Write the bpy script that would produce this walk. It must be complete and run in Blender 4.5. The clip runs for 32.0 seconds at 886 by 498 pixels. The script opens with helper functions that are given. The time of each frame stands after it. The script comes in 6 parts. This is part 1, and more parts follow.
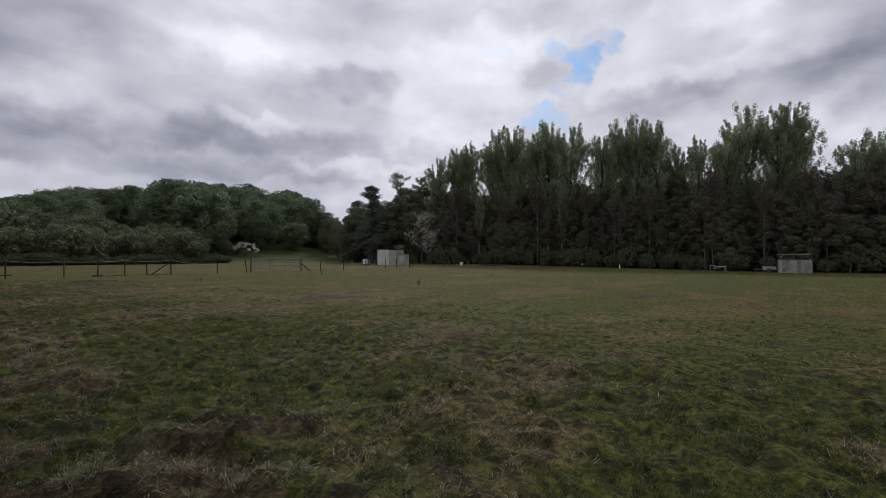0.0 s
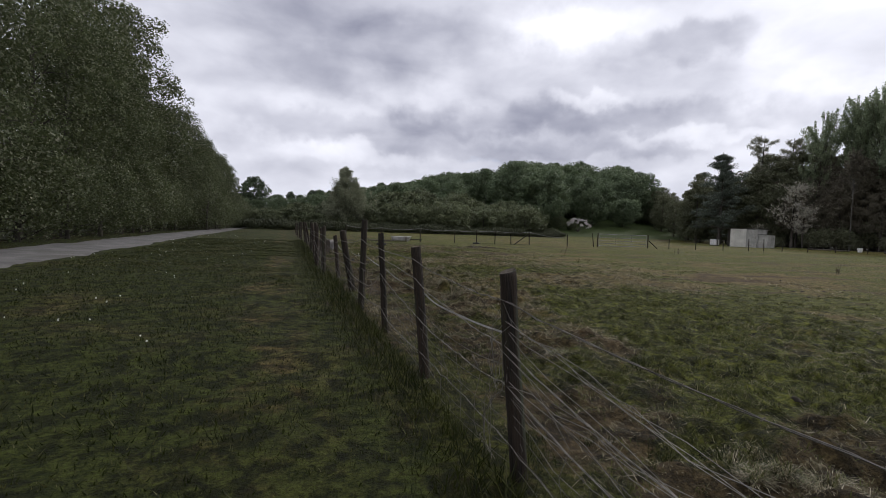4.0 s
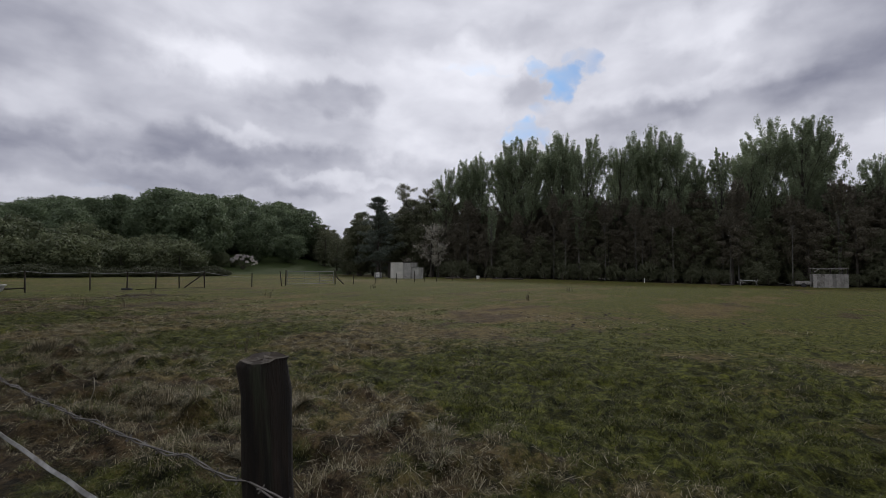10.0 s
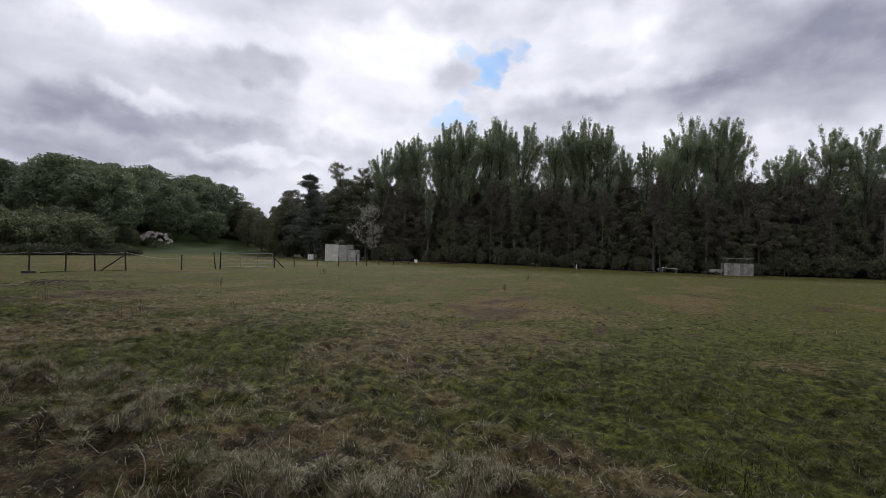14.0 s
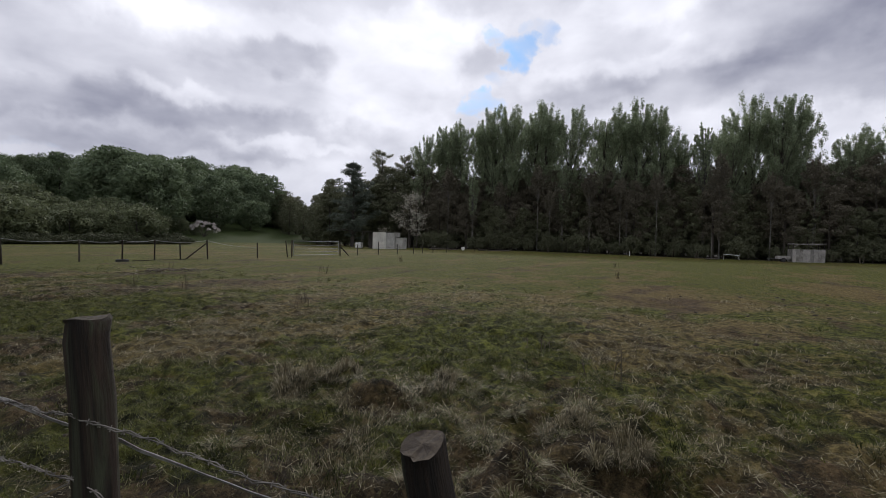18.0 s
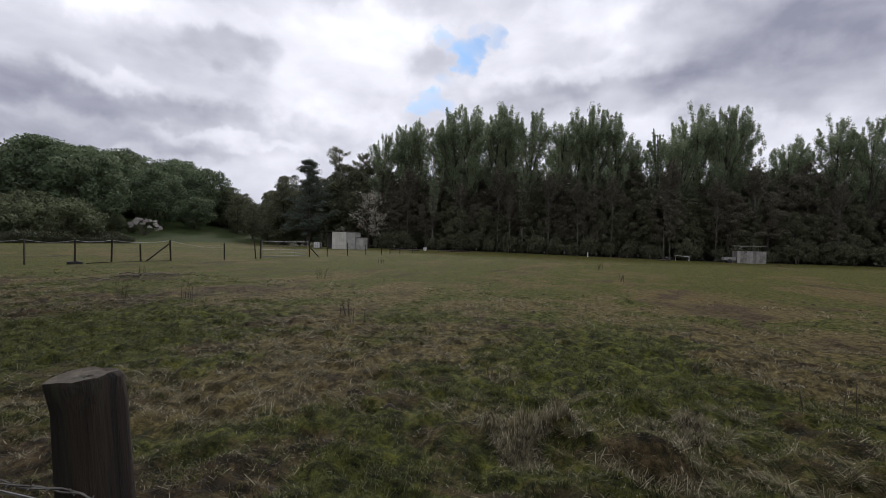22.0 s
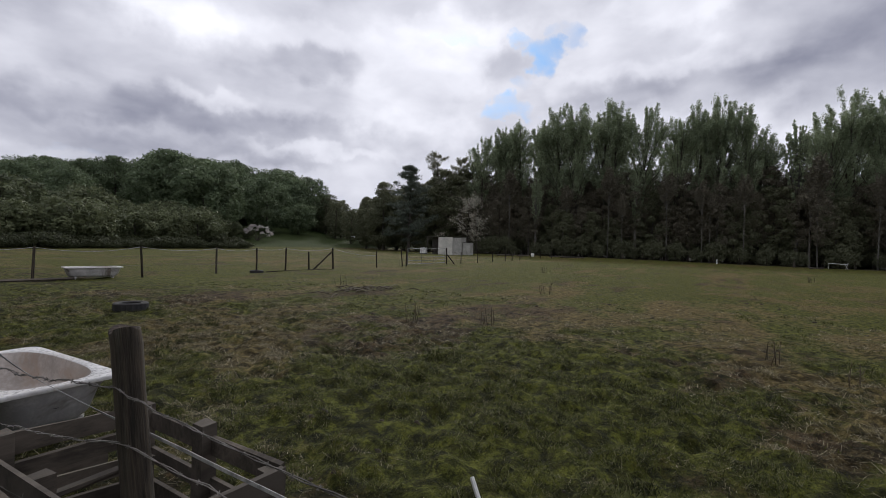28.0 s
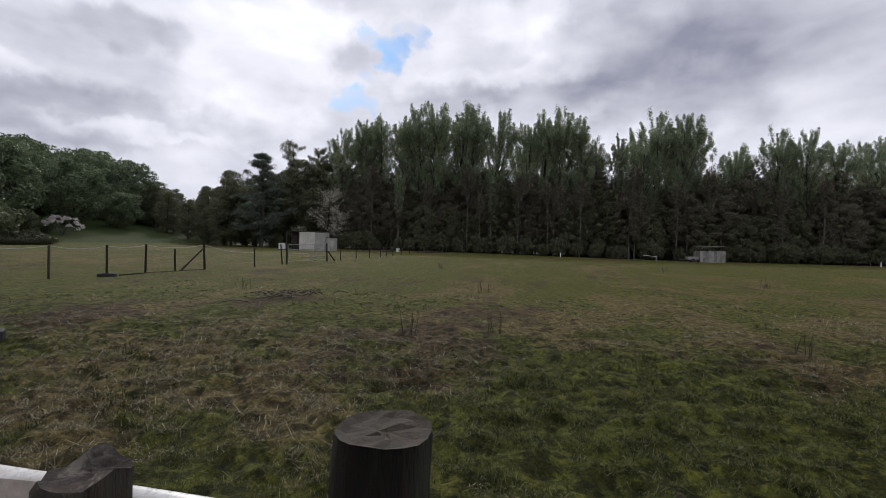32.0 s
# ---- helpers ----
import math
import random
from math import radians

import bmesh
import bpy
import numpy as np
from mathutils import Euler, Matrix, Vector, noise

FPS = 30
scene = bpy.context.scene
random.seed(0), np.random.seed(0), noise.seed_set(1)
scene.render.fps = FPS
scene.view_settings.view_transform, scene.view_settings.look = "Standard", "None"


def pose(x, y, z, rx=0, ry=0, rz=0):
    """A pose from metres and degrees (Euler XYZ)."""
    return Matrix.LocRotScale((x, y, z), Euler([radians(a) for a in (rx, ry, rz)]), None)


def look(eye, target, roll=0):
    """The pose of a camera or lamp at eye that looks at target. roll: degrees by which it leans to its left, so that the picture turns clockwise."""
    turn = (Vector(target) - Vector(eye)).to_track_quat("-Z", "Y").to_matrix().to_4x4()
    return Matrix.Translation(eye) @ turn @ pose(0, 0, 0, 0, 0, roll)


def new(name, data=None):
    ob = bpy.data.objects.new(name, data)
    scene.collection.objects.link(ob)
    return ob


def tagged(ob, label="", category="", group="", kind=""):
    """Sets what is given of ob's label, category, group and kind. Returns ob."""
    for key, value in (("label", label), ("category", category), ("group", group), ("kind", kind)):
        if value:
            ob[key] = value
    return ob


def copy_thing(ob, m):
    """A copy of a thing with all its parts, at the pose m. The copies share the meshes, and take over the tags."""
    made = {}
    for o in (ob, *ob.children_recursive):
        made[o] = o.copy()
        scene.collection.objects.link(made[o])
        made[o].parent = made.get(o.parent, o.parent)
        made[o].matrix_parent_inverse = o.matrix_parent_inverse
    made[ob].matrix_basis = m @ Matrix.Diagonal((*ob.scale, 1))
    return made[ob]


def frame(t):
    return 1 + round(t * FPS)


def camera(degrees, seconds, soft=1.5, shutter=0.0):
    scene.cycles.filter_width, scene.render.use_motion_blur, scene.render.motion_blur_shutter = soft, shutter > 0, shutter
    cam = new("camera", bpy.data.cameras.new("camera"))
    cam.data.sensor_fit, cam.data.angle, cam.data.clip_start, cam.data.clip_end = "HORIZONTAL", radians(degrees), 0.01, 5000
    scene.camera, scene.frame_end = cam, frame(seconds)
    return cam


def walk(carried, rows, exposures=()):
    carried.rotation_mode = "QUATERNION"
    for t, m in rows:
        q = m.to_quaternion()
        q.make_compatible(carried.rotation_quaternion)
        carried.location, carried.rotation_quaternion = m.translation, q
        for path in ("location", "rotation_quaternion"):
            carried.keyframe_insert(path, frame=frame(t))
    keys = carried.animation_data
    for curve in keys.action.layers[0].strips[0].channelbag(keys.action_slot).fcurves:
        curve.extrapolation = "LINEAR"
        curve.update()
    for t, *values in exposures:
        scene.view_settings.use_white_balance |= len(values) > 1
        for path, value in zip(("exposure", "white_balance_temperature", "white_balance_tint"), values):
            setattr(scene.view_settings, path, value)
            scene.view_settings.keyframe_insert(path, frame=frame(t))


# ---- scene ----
cam = camera(86.7, 32.0, soft=0.85)
PATH = [
    (0, (0.008, -1.729, 1.463), (1.677, -0.629, 1.498), 0.2),
    (0.5, (-0.144, -1.728, 1.398), (1.483, -0.566, 1.44), 2.0),
    (1, (-0.3, -1.68, 1.324), (1.17, -0.326, 1.39), 2.1),
    (1.2, (-0.347, -1.626, 1.3), (1.033, -0.18, 1.373), 1.7),
    (1.5, (-0.411, -1.484, 1.326), (0.816, 0.094, 1.399), 2.0),
    (2, (-0.437, -1.154, 1.317), (0.476, 0.624, 1.377), 1.1),
    (2.5, (-0.68, -0.753, 1.264), (-0.169, 1.18, 1.307), 0.9),
    (4.5, (-1.149, 0.566, 1.262), (-0.339, 2.39, 1.14), 3.1),
    (5, (-1.034, 0.955, 1.264), (0.043, 2.638, 1.158), 2.9),
    (5.5, (-1.027, 1.357, 1.279), (0.257, 2.888, 1.207), 2.9),
    (6, (-1.014, 1.707, 1.321), (0.457, 3.062, 1.284), 2.0),
    (6.5, (-0.897, 2.077, 1.299), (0.667, 3.324, 1.307), 0.8),
    (7, (-0.825, 2.488, 1.295), (0.798, 3.657, 1.315), 0.7),
    (7.5, (-0.737, 2.954, 1.303), (0.948, 4.031, 1.31), 0.6),
    (8, (-0.62, 3.437, 1.288), (1.085, 4.481, 1.304), 0.6),
    (8.5, (-0.657, 3.862, 1.293), (1.036, 4.926, 1.316), 1.4),
    (9, (-0.659, 4.219, 1.323), (1.059, 5.242, 1.355), 0.7),
    (9.5, (-0.582, 4.649, 1.323), (1.147, 5.651, 1.401), -0.4),
    (10, (-0.523, 5.088, 1.303), (1.185, 6.124, 1.398), 0.4),
    (10.5, (-0.441, 5.434, 1.312), (1.282, 6.445, 1.399), 0.6),
    (11, (-0.346, 5.868, 1.336), (1.395, 6.85, 1.41), 0.5),
    (11.5, (-0.436, 6.279, 1.359), (1.344, 7.188, 1.415), 0.3),
    (12, (-0.383, 6.641, 1.432), (1.439, 7.461, 1.53), 0.8),
    (12.5, (-0.335, 6.942, 1.463), (1.506, 7.708, 1.615), 1.3),
    (13, (-0.389, 7.223, 1.446), (1.463, 7.963, 1.591), 1.8),
    (13.5, (-0.345, 7.413, 1.472), (1.508, 8.162, 1.539), 1.1),
    (14, (-0.340, 7.657, 1.488), (1.512, 8.411, 1.513), 1.4),
    (14.5, (-0.511, 8.088, 1.495), (1.30, 8.935, 1.543), 1.8),
    (15, (-0.647, 8.611, 1.432), (1.091, 9.600, 1.483), 0.6),
    (15.5, (-0.751, 9.044, 1.350), (0.881, 10.201, 1.360), -0.6),
    (17.5, (-0.811, 10.692, 1.366), (0.931, 11.674, 1.314), 0.7),
    (18, (-0.785, 11.116, 1.368), (1.02, 11.978, 1.338), 1.1),
    (18.5, (-0.779, 11.401, 1.387), (1.06, 12.188, 1.377), 2.0),
    (19, (-0.774, 11.799, 1.382), (1.059, 12.599, 1.397), 1.3),
    (19.5, (-0.785, 12.15, 1.414), (1.05, 12.945, 1.416), 0.7),
    (20, (-0.721, 12.454, 1.366), (1.126, 13.221, 1.347), 0.7),
    (20.5, (-0.724, 12.725, 1.384), (1.149, 13.426, 1.351), 0.1),
    (21, (-0.808, 12.993, 1.42), (1.077, 13.662, 1.392), 1.2),
    (21.5, (-0.827, 13.212, 1.42), (1.059, 13.875, 1.395), 1.3),
    (22, (-0.784, 13.55, 1.422), (1.104, 14.211, 1.396), 1.4),
    (22.5, (-0.929, 13.974, 1.441), (0.91, 14.759, 1.43), 1.2),
    (23, (-1.0, 14.368, 1.421), (0.747, 15.34, 1.388), 2.2),
    (23.5, (-0.994, 14.825, 1.447), (0.658, 15.951, 1.405), 1.9),
    (24, (-1.051, 15.3, 1.43), (0.504, 16.556, 1.368), 2.1),
    (24.3, (-0.991, 15.582, 1.413), (0.513, 16.899, 1.34), 2.2),
    (24.5, (-0.959, 15.799, 1.399), (0.507, 17.158, 1.334), 2.3),
    (26.5, (-0.817, 17.842, 1.452), (0.499, 19.348, 1.401), 0.0),
    (26.8, (-0.77, 18.097, 1.465), (0.638, 19.517, 1.417), 0.2),
    (27, (-0.731, 18.267, 1.455), (0.748, 19.612, 1.418), 0.4),
    (27.5, (-0.692, 18.775, 1.484), (0.949, 19.919, 1.445), 1.3),
    (28, (-0.766, 19.211, 1.501), (0.992, 20.164, 1.485), 1.4),
    (28.5, (-0.762, 19.57, 1.467), (1.082, 20.345, 1.431), 1.2),
    (29, (-0.765, 19.982, 1.478), (1.126, 20.628, 1.407), 1.4),
    (29.5, (-0.801, 20.429, 1.522), (1.125, 20.966, 1.465), 1.6),
    (30, (-0.748, 20.826, 1.508), (1.195, 21.299, 1.472), 1.8),
    (30.5, (-0.698, 21.302, 1.514), (1.252, 21.743, 1.493), 1.9),
    (30.6, (-0.712, 21.413, 1.512), (1.239, 21.852, 1.49), 1.7),
    (31, (-0.698, 21.712, 1.503), (1.258, 22.127, 1.461), 1.5),
    (31.5, (-0.572, 21.951, 1.512), (1.389, 22.344, 1.466), 2.1),
    (32, (-0.382, 22.195, 1.475), (1.587, 22.547, 1.453), 1.3),
]
walk(cam, [(t, look(eye, target, roll)) for t, eye, target, roll in PATH],
     [(0, -0.22), (1.2, -0.22), (2.5, -0.10), (4.5, 0.14), (5.2, 0.14), (6.5, -0.06), (8, -0.08), (10, -0.26), (11.5, -0.14), (12.2, -0.12), (12.7, -0.50), (13.2, -0.50), (13.7, 0.0), (14.4, 0.06), (15.0, -0.14), (15.5, -0.12), (18, 0.04), (22, 0.04), (24, -0.04), (26.5, -0.14), (27.3, -0.12), (28.3, -0.02), (30, 0.06), (32, 0.04)])

# ---- world and light ----
SUN_BEARING, SUN_HEIGHT = 58.0, 30.0


def heading(bearing, elev):
    b, e = radians(bearing), radians(elev)
    return Vector((math.sin(b) * math.cos(e), math.cos(b) * math.cos(e), math.sin(e)))


class Nodes:
    """A short way to write node trees."""

    def __init__(self, tree):
        self.t = tree

    def n(self, kind, **sets):
        node = self.t.nodes.new(kind)
        for key, value in sets.items():
            if key in node.inputs:
                node.inputs[key].default_value = value
        return node

    def link(self, a, b):
        self.t.links.new(a, b)

    def put(self, socket, value):
        if isinstance(value, bpy.types.NodeSocket):
            self.t.links.new(value, socket)
        else:
            socket.default_value = value

    def math(self, op, a, b=0.0, clamp=False):
        node = self.t.nodes.new("ShaderNodeMath")
        node.operation, node.use_clamp = op, clamp
        self.put(node.inputs[0], a)
        self.put(node.inputs[1], b)
        return node.outputs[0]

    def vec(self, op, a, b=(0, 0, 0), out="Vector"):
        node = self.t.nodes.new("ShaderNodeVectorMath")
        node.operation = op
        self.put(node.inputs[0], a)
        self.put(node.inputs[1], b)
        return node.outputs[out]

    def noise(self, vector, scale, detail=4.0, rough=0.55, distort=0.0):
        node = self.t.nodes.new("ShaderNodeTexNoise")
        self.link(vector, node.inputs["Vector"])
        node.inputs["Scale"].default_value = scale
        node.inputs["Detail"].default_value = detail
        node.inputs["Roughness"].default_value = rough
        node.inputs["Distortion"].default_value = distort
        return node.outputs["Fac"]

    def span(self, value, a, b, lo=0.0, hi=1.0, smooth=True):
        node = self.t.nodes.new("ShaderNodeMapRange")
        node.interpolation_type = "SMOOTHSTEP" if smooth else "LINEAR"
        self.put(node.inputs["Value"], value)
        node.inputs["From Min"].default_value, node.inputs["From Max"].default_value = a, b
        node.inputs["To Min"].default_value, node.inputs["To Max"].default_value = lo, hi
        return node.outputs["Result"]

    def mix(self, fac, a, b):
        node = self.t.nodes.new("ShaderNodeMix")
        node.data_type = "RGBA"
        self.put(node.inputs["Factor"], fac)
        for socket, v in ((node.inputs[6], a), (node.inputs[7], b)):
            self.put(socket, v if isinstance(v, bpy.types.NodeSocket) else (*v[:3], 1.0))
        return node.outputs[2]


def make_world():
    world = bpy.data.worlds.new("sky")
    scene.world = world
    world.use_nodes = True
    world.node_tree.nodes.clear()
    N = Nodes(world.node_tree)
    sky = N.n("ShaderNodeTexSky")
    sky.sky_type, sky.sun_disc = "NISHITA", False
    sky.sun_elevation, sky.sun_rotation = radians(SUN_HEIGHT), radians(SUN_BEARING)
    d = N.n("ShaderNodeTexCoord").outputs["Generated"]
    sep = N.n("ShaderNodeSeparateXYZ")
    N.link(d, sep.inputs[0])
    soft = N.noise(N.vec("MULTIPLY", d, (1.0, 1.0, 2.5)), 2.9, 3.0, 0.45, 0.25)
    puff = N.noise(N.vec("MULTIPLY", d, (1.0, 1.0, 2.1)), 8.5, 4.5, 0.48, 0.2)
    # bearing and height of the way looked, in degrees, ruffled
    az = N.math("MULTIPLY", N.math("ARCTAN2", sep.outputs[0], sep.outputs[1]), 57.2958)
    el = N.math("MULTIPLY", N.math("ARCSINE", sep.outputs[2]), 57.2958)
    q = N.vec("ADD", d, (3.1, 1.7, 0.4))
    wide = N.math("SUBTRACT", N.noise(d, 10.0, 4.5, 0.52), 0.5)
    tall = N.math("SUBTRACT", N.noise(q, 13.0, 4.5, 0.52), 0.5)
    az = N.math("ADD", az, N.math("MULTIPLY", wide, 13.0))
    el = N.math("ADD", el, N.math("MULTIPLY", tall, 6.5))

    def bank(a, e, w, h):
        u = N.math("DIVIDE", N.math("SUBTRACT", az, a), w)
        v = N.math("DIVIDE", N.math("SUBTRACT", el, e), h)
        r = N.math("ADD", N.math("MULTIPLY", u, u), N.math("MULTIPLY", v, v))
        return N.math("EXPONENT", N.math("MULTIPLY", N.math("MULTIPLY", r, r), -0.30))

    tone = N.math("ADD", 0.58, N.math("ADD", N.math("MULTIPLY", N.math("SUBTRACT", soft, 0.5), 0.9), N.math("MULTIPLY", N.math("SUBTRACT", puff, 0.5), 0.62)))
    # the clouds' grey undersides, then their white heads: bearing, height, width, depth, weight
    undersides = ((10, 25, 13, 5, -0.36), (-9, 18, 9, 8, -0.2), (33, 9.6, 12, 1.0, -0.3), (25, 8.6, 18, 3.0, -0.24), (45.6, 19.9, 4.4, 1.4, -0.36), (31, 17.0, 8.5, 1.9, -0.22), (25, 12.9, 9, 1.3, -0.3), (37, 13.0, 8, 1.6, -0.27), (46.6, 12.4, 8.5, 1.4, -0.24), (69, 20.4, 2.6, 2.0, -0.34), (80.5, 17.4, 6, 1.7, -0.26), (92.7, 17.2, 7, 1.9, -0.28), (105, 17.5, 8.5, 3.2, -0.32), (99.5, 21.5, 8, 2.6, -0.3), (108, 26, 9, 4, -0.26), (70, 26.6, 9, 1.2, -0.16), (7.4, 11.4, 10, 1.6, -0.34), (6, 17, 7, 1.8, -0.24), (16, 20.5, 9, 2.2, -0.18), (118, 22, 9, 4, -0.3))
    heads = ((32.2, 21.9, 4.2, 1.1, 0.22), (35.2, 14.7, 2.6, 0.8, 0.3), (56, 19.2, 6.5, 4.0, 0.32), (43.6, 22.9, 7, 1.3, 0.2), (57.8, 13.2, 4.6, 2.0, 0.36), (47.2, 10.6, 6, 0.6, 0.22), (89, 25.2, 5.6, 1.5, 0.26), (86.8, 19.8, 6.6, 1.0, 0.22), (77.2, 18.7, 2.9, 1.1, 0.26), (7.5, 8.4, 9, 0.9, 0.18), (23, 10.2, 7.5, 0.8, 0.08), (31, 22.6, 4.6, 1.2, 0.15), (62.5, 24.3, 6.5, 1.8, 0.24), (104, 11.8, 6.5, 1.3, 0.22))
    for a, e, w, h, k in undersides + heads:
        tone = N.math("ADD", tone, N.math("MULTIPLY", bank(a, e, w, h), 0.70 * k))
    cloud = N.mix(N.span(tone, -0.02, 1.0, smooth=False), (0.285, 0.296, 0.384), (1.06, 1.07, 1.17))
    # gaps with blue sky
    gap = 0.0
    for a, e, w, h, k in ((73.6, 21.6, 1.7, 1.9, 1.0), (72.0, 23.0, 2.2, 0.7, 0.7), (67.7, 16.3, 3.2, 0.8, 0.8), (61.4, 23.3, 4.4, 0.6, 0.45), (24, 8.6, 4.5, 0.5, 0.6), (76, 23.4, 1.6, 1.2, 0.7), (96.2, 28.2, 0.9, 1.3, 0.7), (71, 18.4, 2.0, 1.0, 0.5)):
        gap = N.math("MAXIMUM", gap, N.math("MULTIPLY", bank(a, e, w, h), k))
    hole = N.span(N.math("ADD", gap, N.math("MULTIPLY", N.math("SUBTRACT", puff, 0.5), 1.2)), 0.40, 1.15, 0.0, 0.92)
    blue = N.vec("MULTIPLY", sky.outputs[0], (0.029, 0.053, 0.088))
    full = N.mix(hole, cloud, blue)
    bg = N.n("ShaderNodeBackground")
    N.link(full, bg.inputs["Color"])
    bg.inputs["Strength"].default_value = 1.0
    out = N.n("ShaderNodeOutputWorld")
    N.link(bg.outputs[0], out.inputs["Surface"])


make_world()
sun = new("sun", bpy.data.lights.new("sun", "SUN"))
sun.data.energy, sun.data.angle, sun.data.color = 1.4, radians(10), (1.0, 0.96, 0.90)
sun.matrix_world = look(tuple(heading(SUN_BEARING, SUN_HEIGHT) * 200), (0, 0, 0))


# ---- materials ----
def start_mat(name):
    m = bpy.data.materials.new(name)
    m.use_nodes = True
    m.node_tree.nodes.clear()
    N = Nodes(m.node_tree)
    out = N.n("ShaderNodeOutputMaterial")
    return m, N, out


def finish(N, out, color, rough, bump=None, bump_depth=0.01, metal=0.0, spec=0.5):
    b = N.n("ShaderNodeBsdfPrincipled")
    N.put(b.inputs["Base Color"], color if isinstance(color, bpy.types.NodeSocket) else (*color, 1))
    N.put(b.inputs["Roughness"], rough)
    N.put(b.inputs["Metallic"], metal)
    N.put(b.inputs["Specular IOR Level"], spec)
    if bump is not None:
        node = N.n("ShaderNodeBump")
        node.inputs["Distance"].default_value = bump_depth
        node.inputs["Strength"].default_value = 1.0
        N.link(bump, node.inputs["Height"])
        N.link(node.outputs[0], b.inputs["Normal"])
    N.link(b.outputs[0], out.inputs["Surface"])
    return b


def spot(N, stretch=(1, 1, 1)):
    """Object coordinates, shifted for each object so that no two look alike."""
    tc = N.n("ShaderNodeTexCoord").outputs["Object"]
    rnd = N.n("ShaderNodeObjectInfo").outputs["Random"]
    v = N.vec("MULTIPLY", tc, stretch)
    shift = N.n("ShaderNodeCombineXYZ")
    N.link(N.math("MULTIPLY", rnd, 37.0), shift.inputs[0])
    N.link(N.math("MULTIPLY", rnd, 91.0), shift.inputs[2])
    return N.vec("ADD", v, shift.outputs[0]), rnd


def worn(name, a, b, scale=6.0, fine=60.0, rough=0.85, depth=0.004, stretch=(1, 1, 1), stain=None, metal=0.0, spec=0.4):
    """A worn surface: two colours at a coarse and a fine scale, a stain, and relief."""
    m, N, out = start_mat(name)
    p, rnd = spot(N, stretch)
    big, small = N.noise(p, scale, 5.0, 0.6, 0.3), N.noise(p, fine, 6.0, 0.65)
    tone = N.math("ADD", N.math("MULTIPLY", big, 0.6), N.math("MULTIPLY", small, 0.4))
    c = N.mix(N.span(tone, 0.35, 0.65), a, b)
    if stain:
        c = N.mix(N.span(N.noise(p, scale * 0.6, 4.0, 0.7, 0.6), 0.52, 0.68), c, stain)
    c = N.vec("SCALE", c)
    scale_node = c.node
    N.link(N.math("ADD", N.math("MULTIPLY", rnd, 0.4), 0.8), scale_node.inputs["Scale"])
    r = N.span(small, 0.3, 0.7, rough - 0.08, min(1.0, rough + 0.08))
    finish(N, out, c, r, tone, depth, metal, spec)
    return m


def leafy(name, a, b, glow=0.35, tips=None, patch=0.0, own=0.25):
    """Leaves: each its own tone, some light passing through."""
    m, N, out = start_mat(name)
    geo = N.n("ShaderNodeNewGeometry")
    rnd = N.n("ShaderNodeObjectInfo").outputs["Random"]
    f = N.math("ADD", N.math("MULTIPLY", geo.outputs["Random Per Island"], 1.0 - own), N.math("MULTIPLY", rnd, own))
    if patch:
        lump = N.span(N.noise(geo.outputs["Position"], patch, 3.0, 0.6, 0.3), 0.42, 0.58)
        f = N.math("ADD", N.math("MULTIPLY", f, 0.40), N.math("MULTIPLY", lump, 0.60))
    c = N.mix(f, a, b)
    if tips:
        c = N.mix(N.span(geo.outputs["Random Per Island"], 0.80, 0.86), c, tips)
    d = N.n("ShaderNodeBsdfPrincipled")
    N.link(c, d.inputs["Base Color"])
    d.inputs["Roughness"].default_value = 0.6
    d.inputs["Specular IOR Level"].default_value = 0.25
    tr = N.n("ShaderNodeBsdfTranslucent")
    N.link(c, tr.inputs["Color"])
    mx = N.n("ShaderNodeMixShader")
    mx.inputs[0].default_value = glow
    N.link(d.outputs[0], mx.inputs[1])
    N.link(tr.outputs[0], mx.inputs[2])
    N.link(mx.outputs[0], out.inputs["Surface"])
    return m


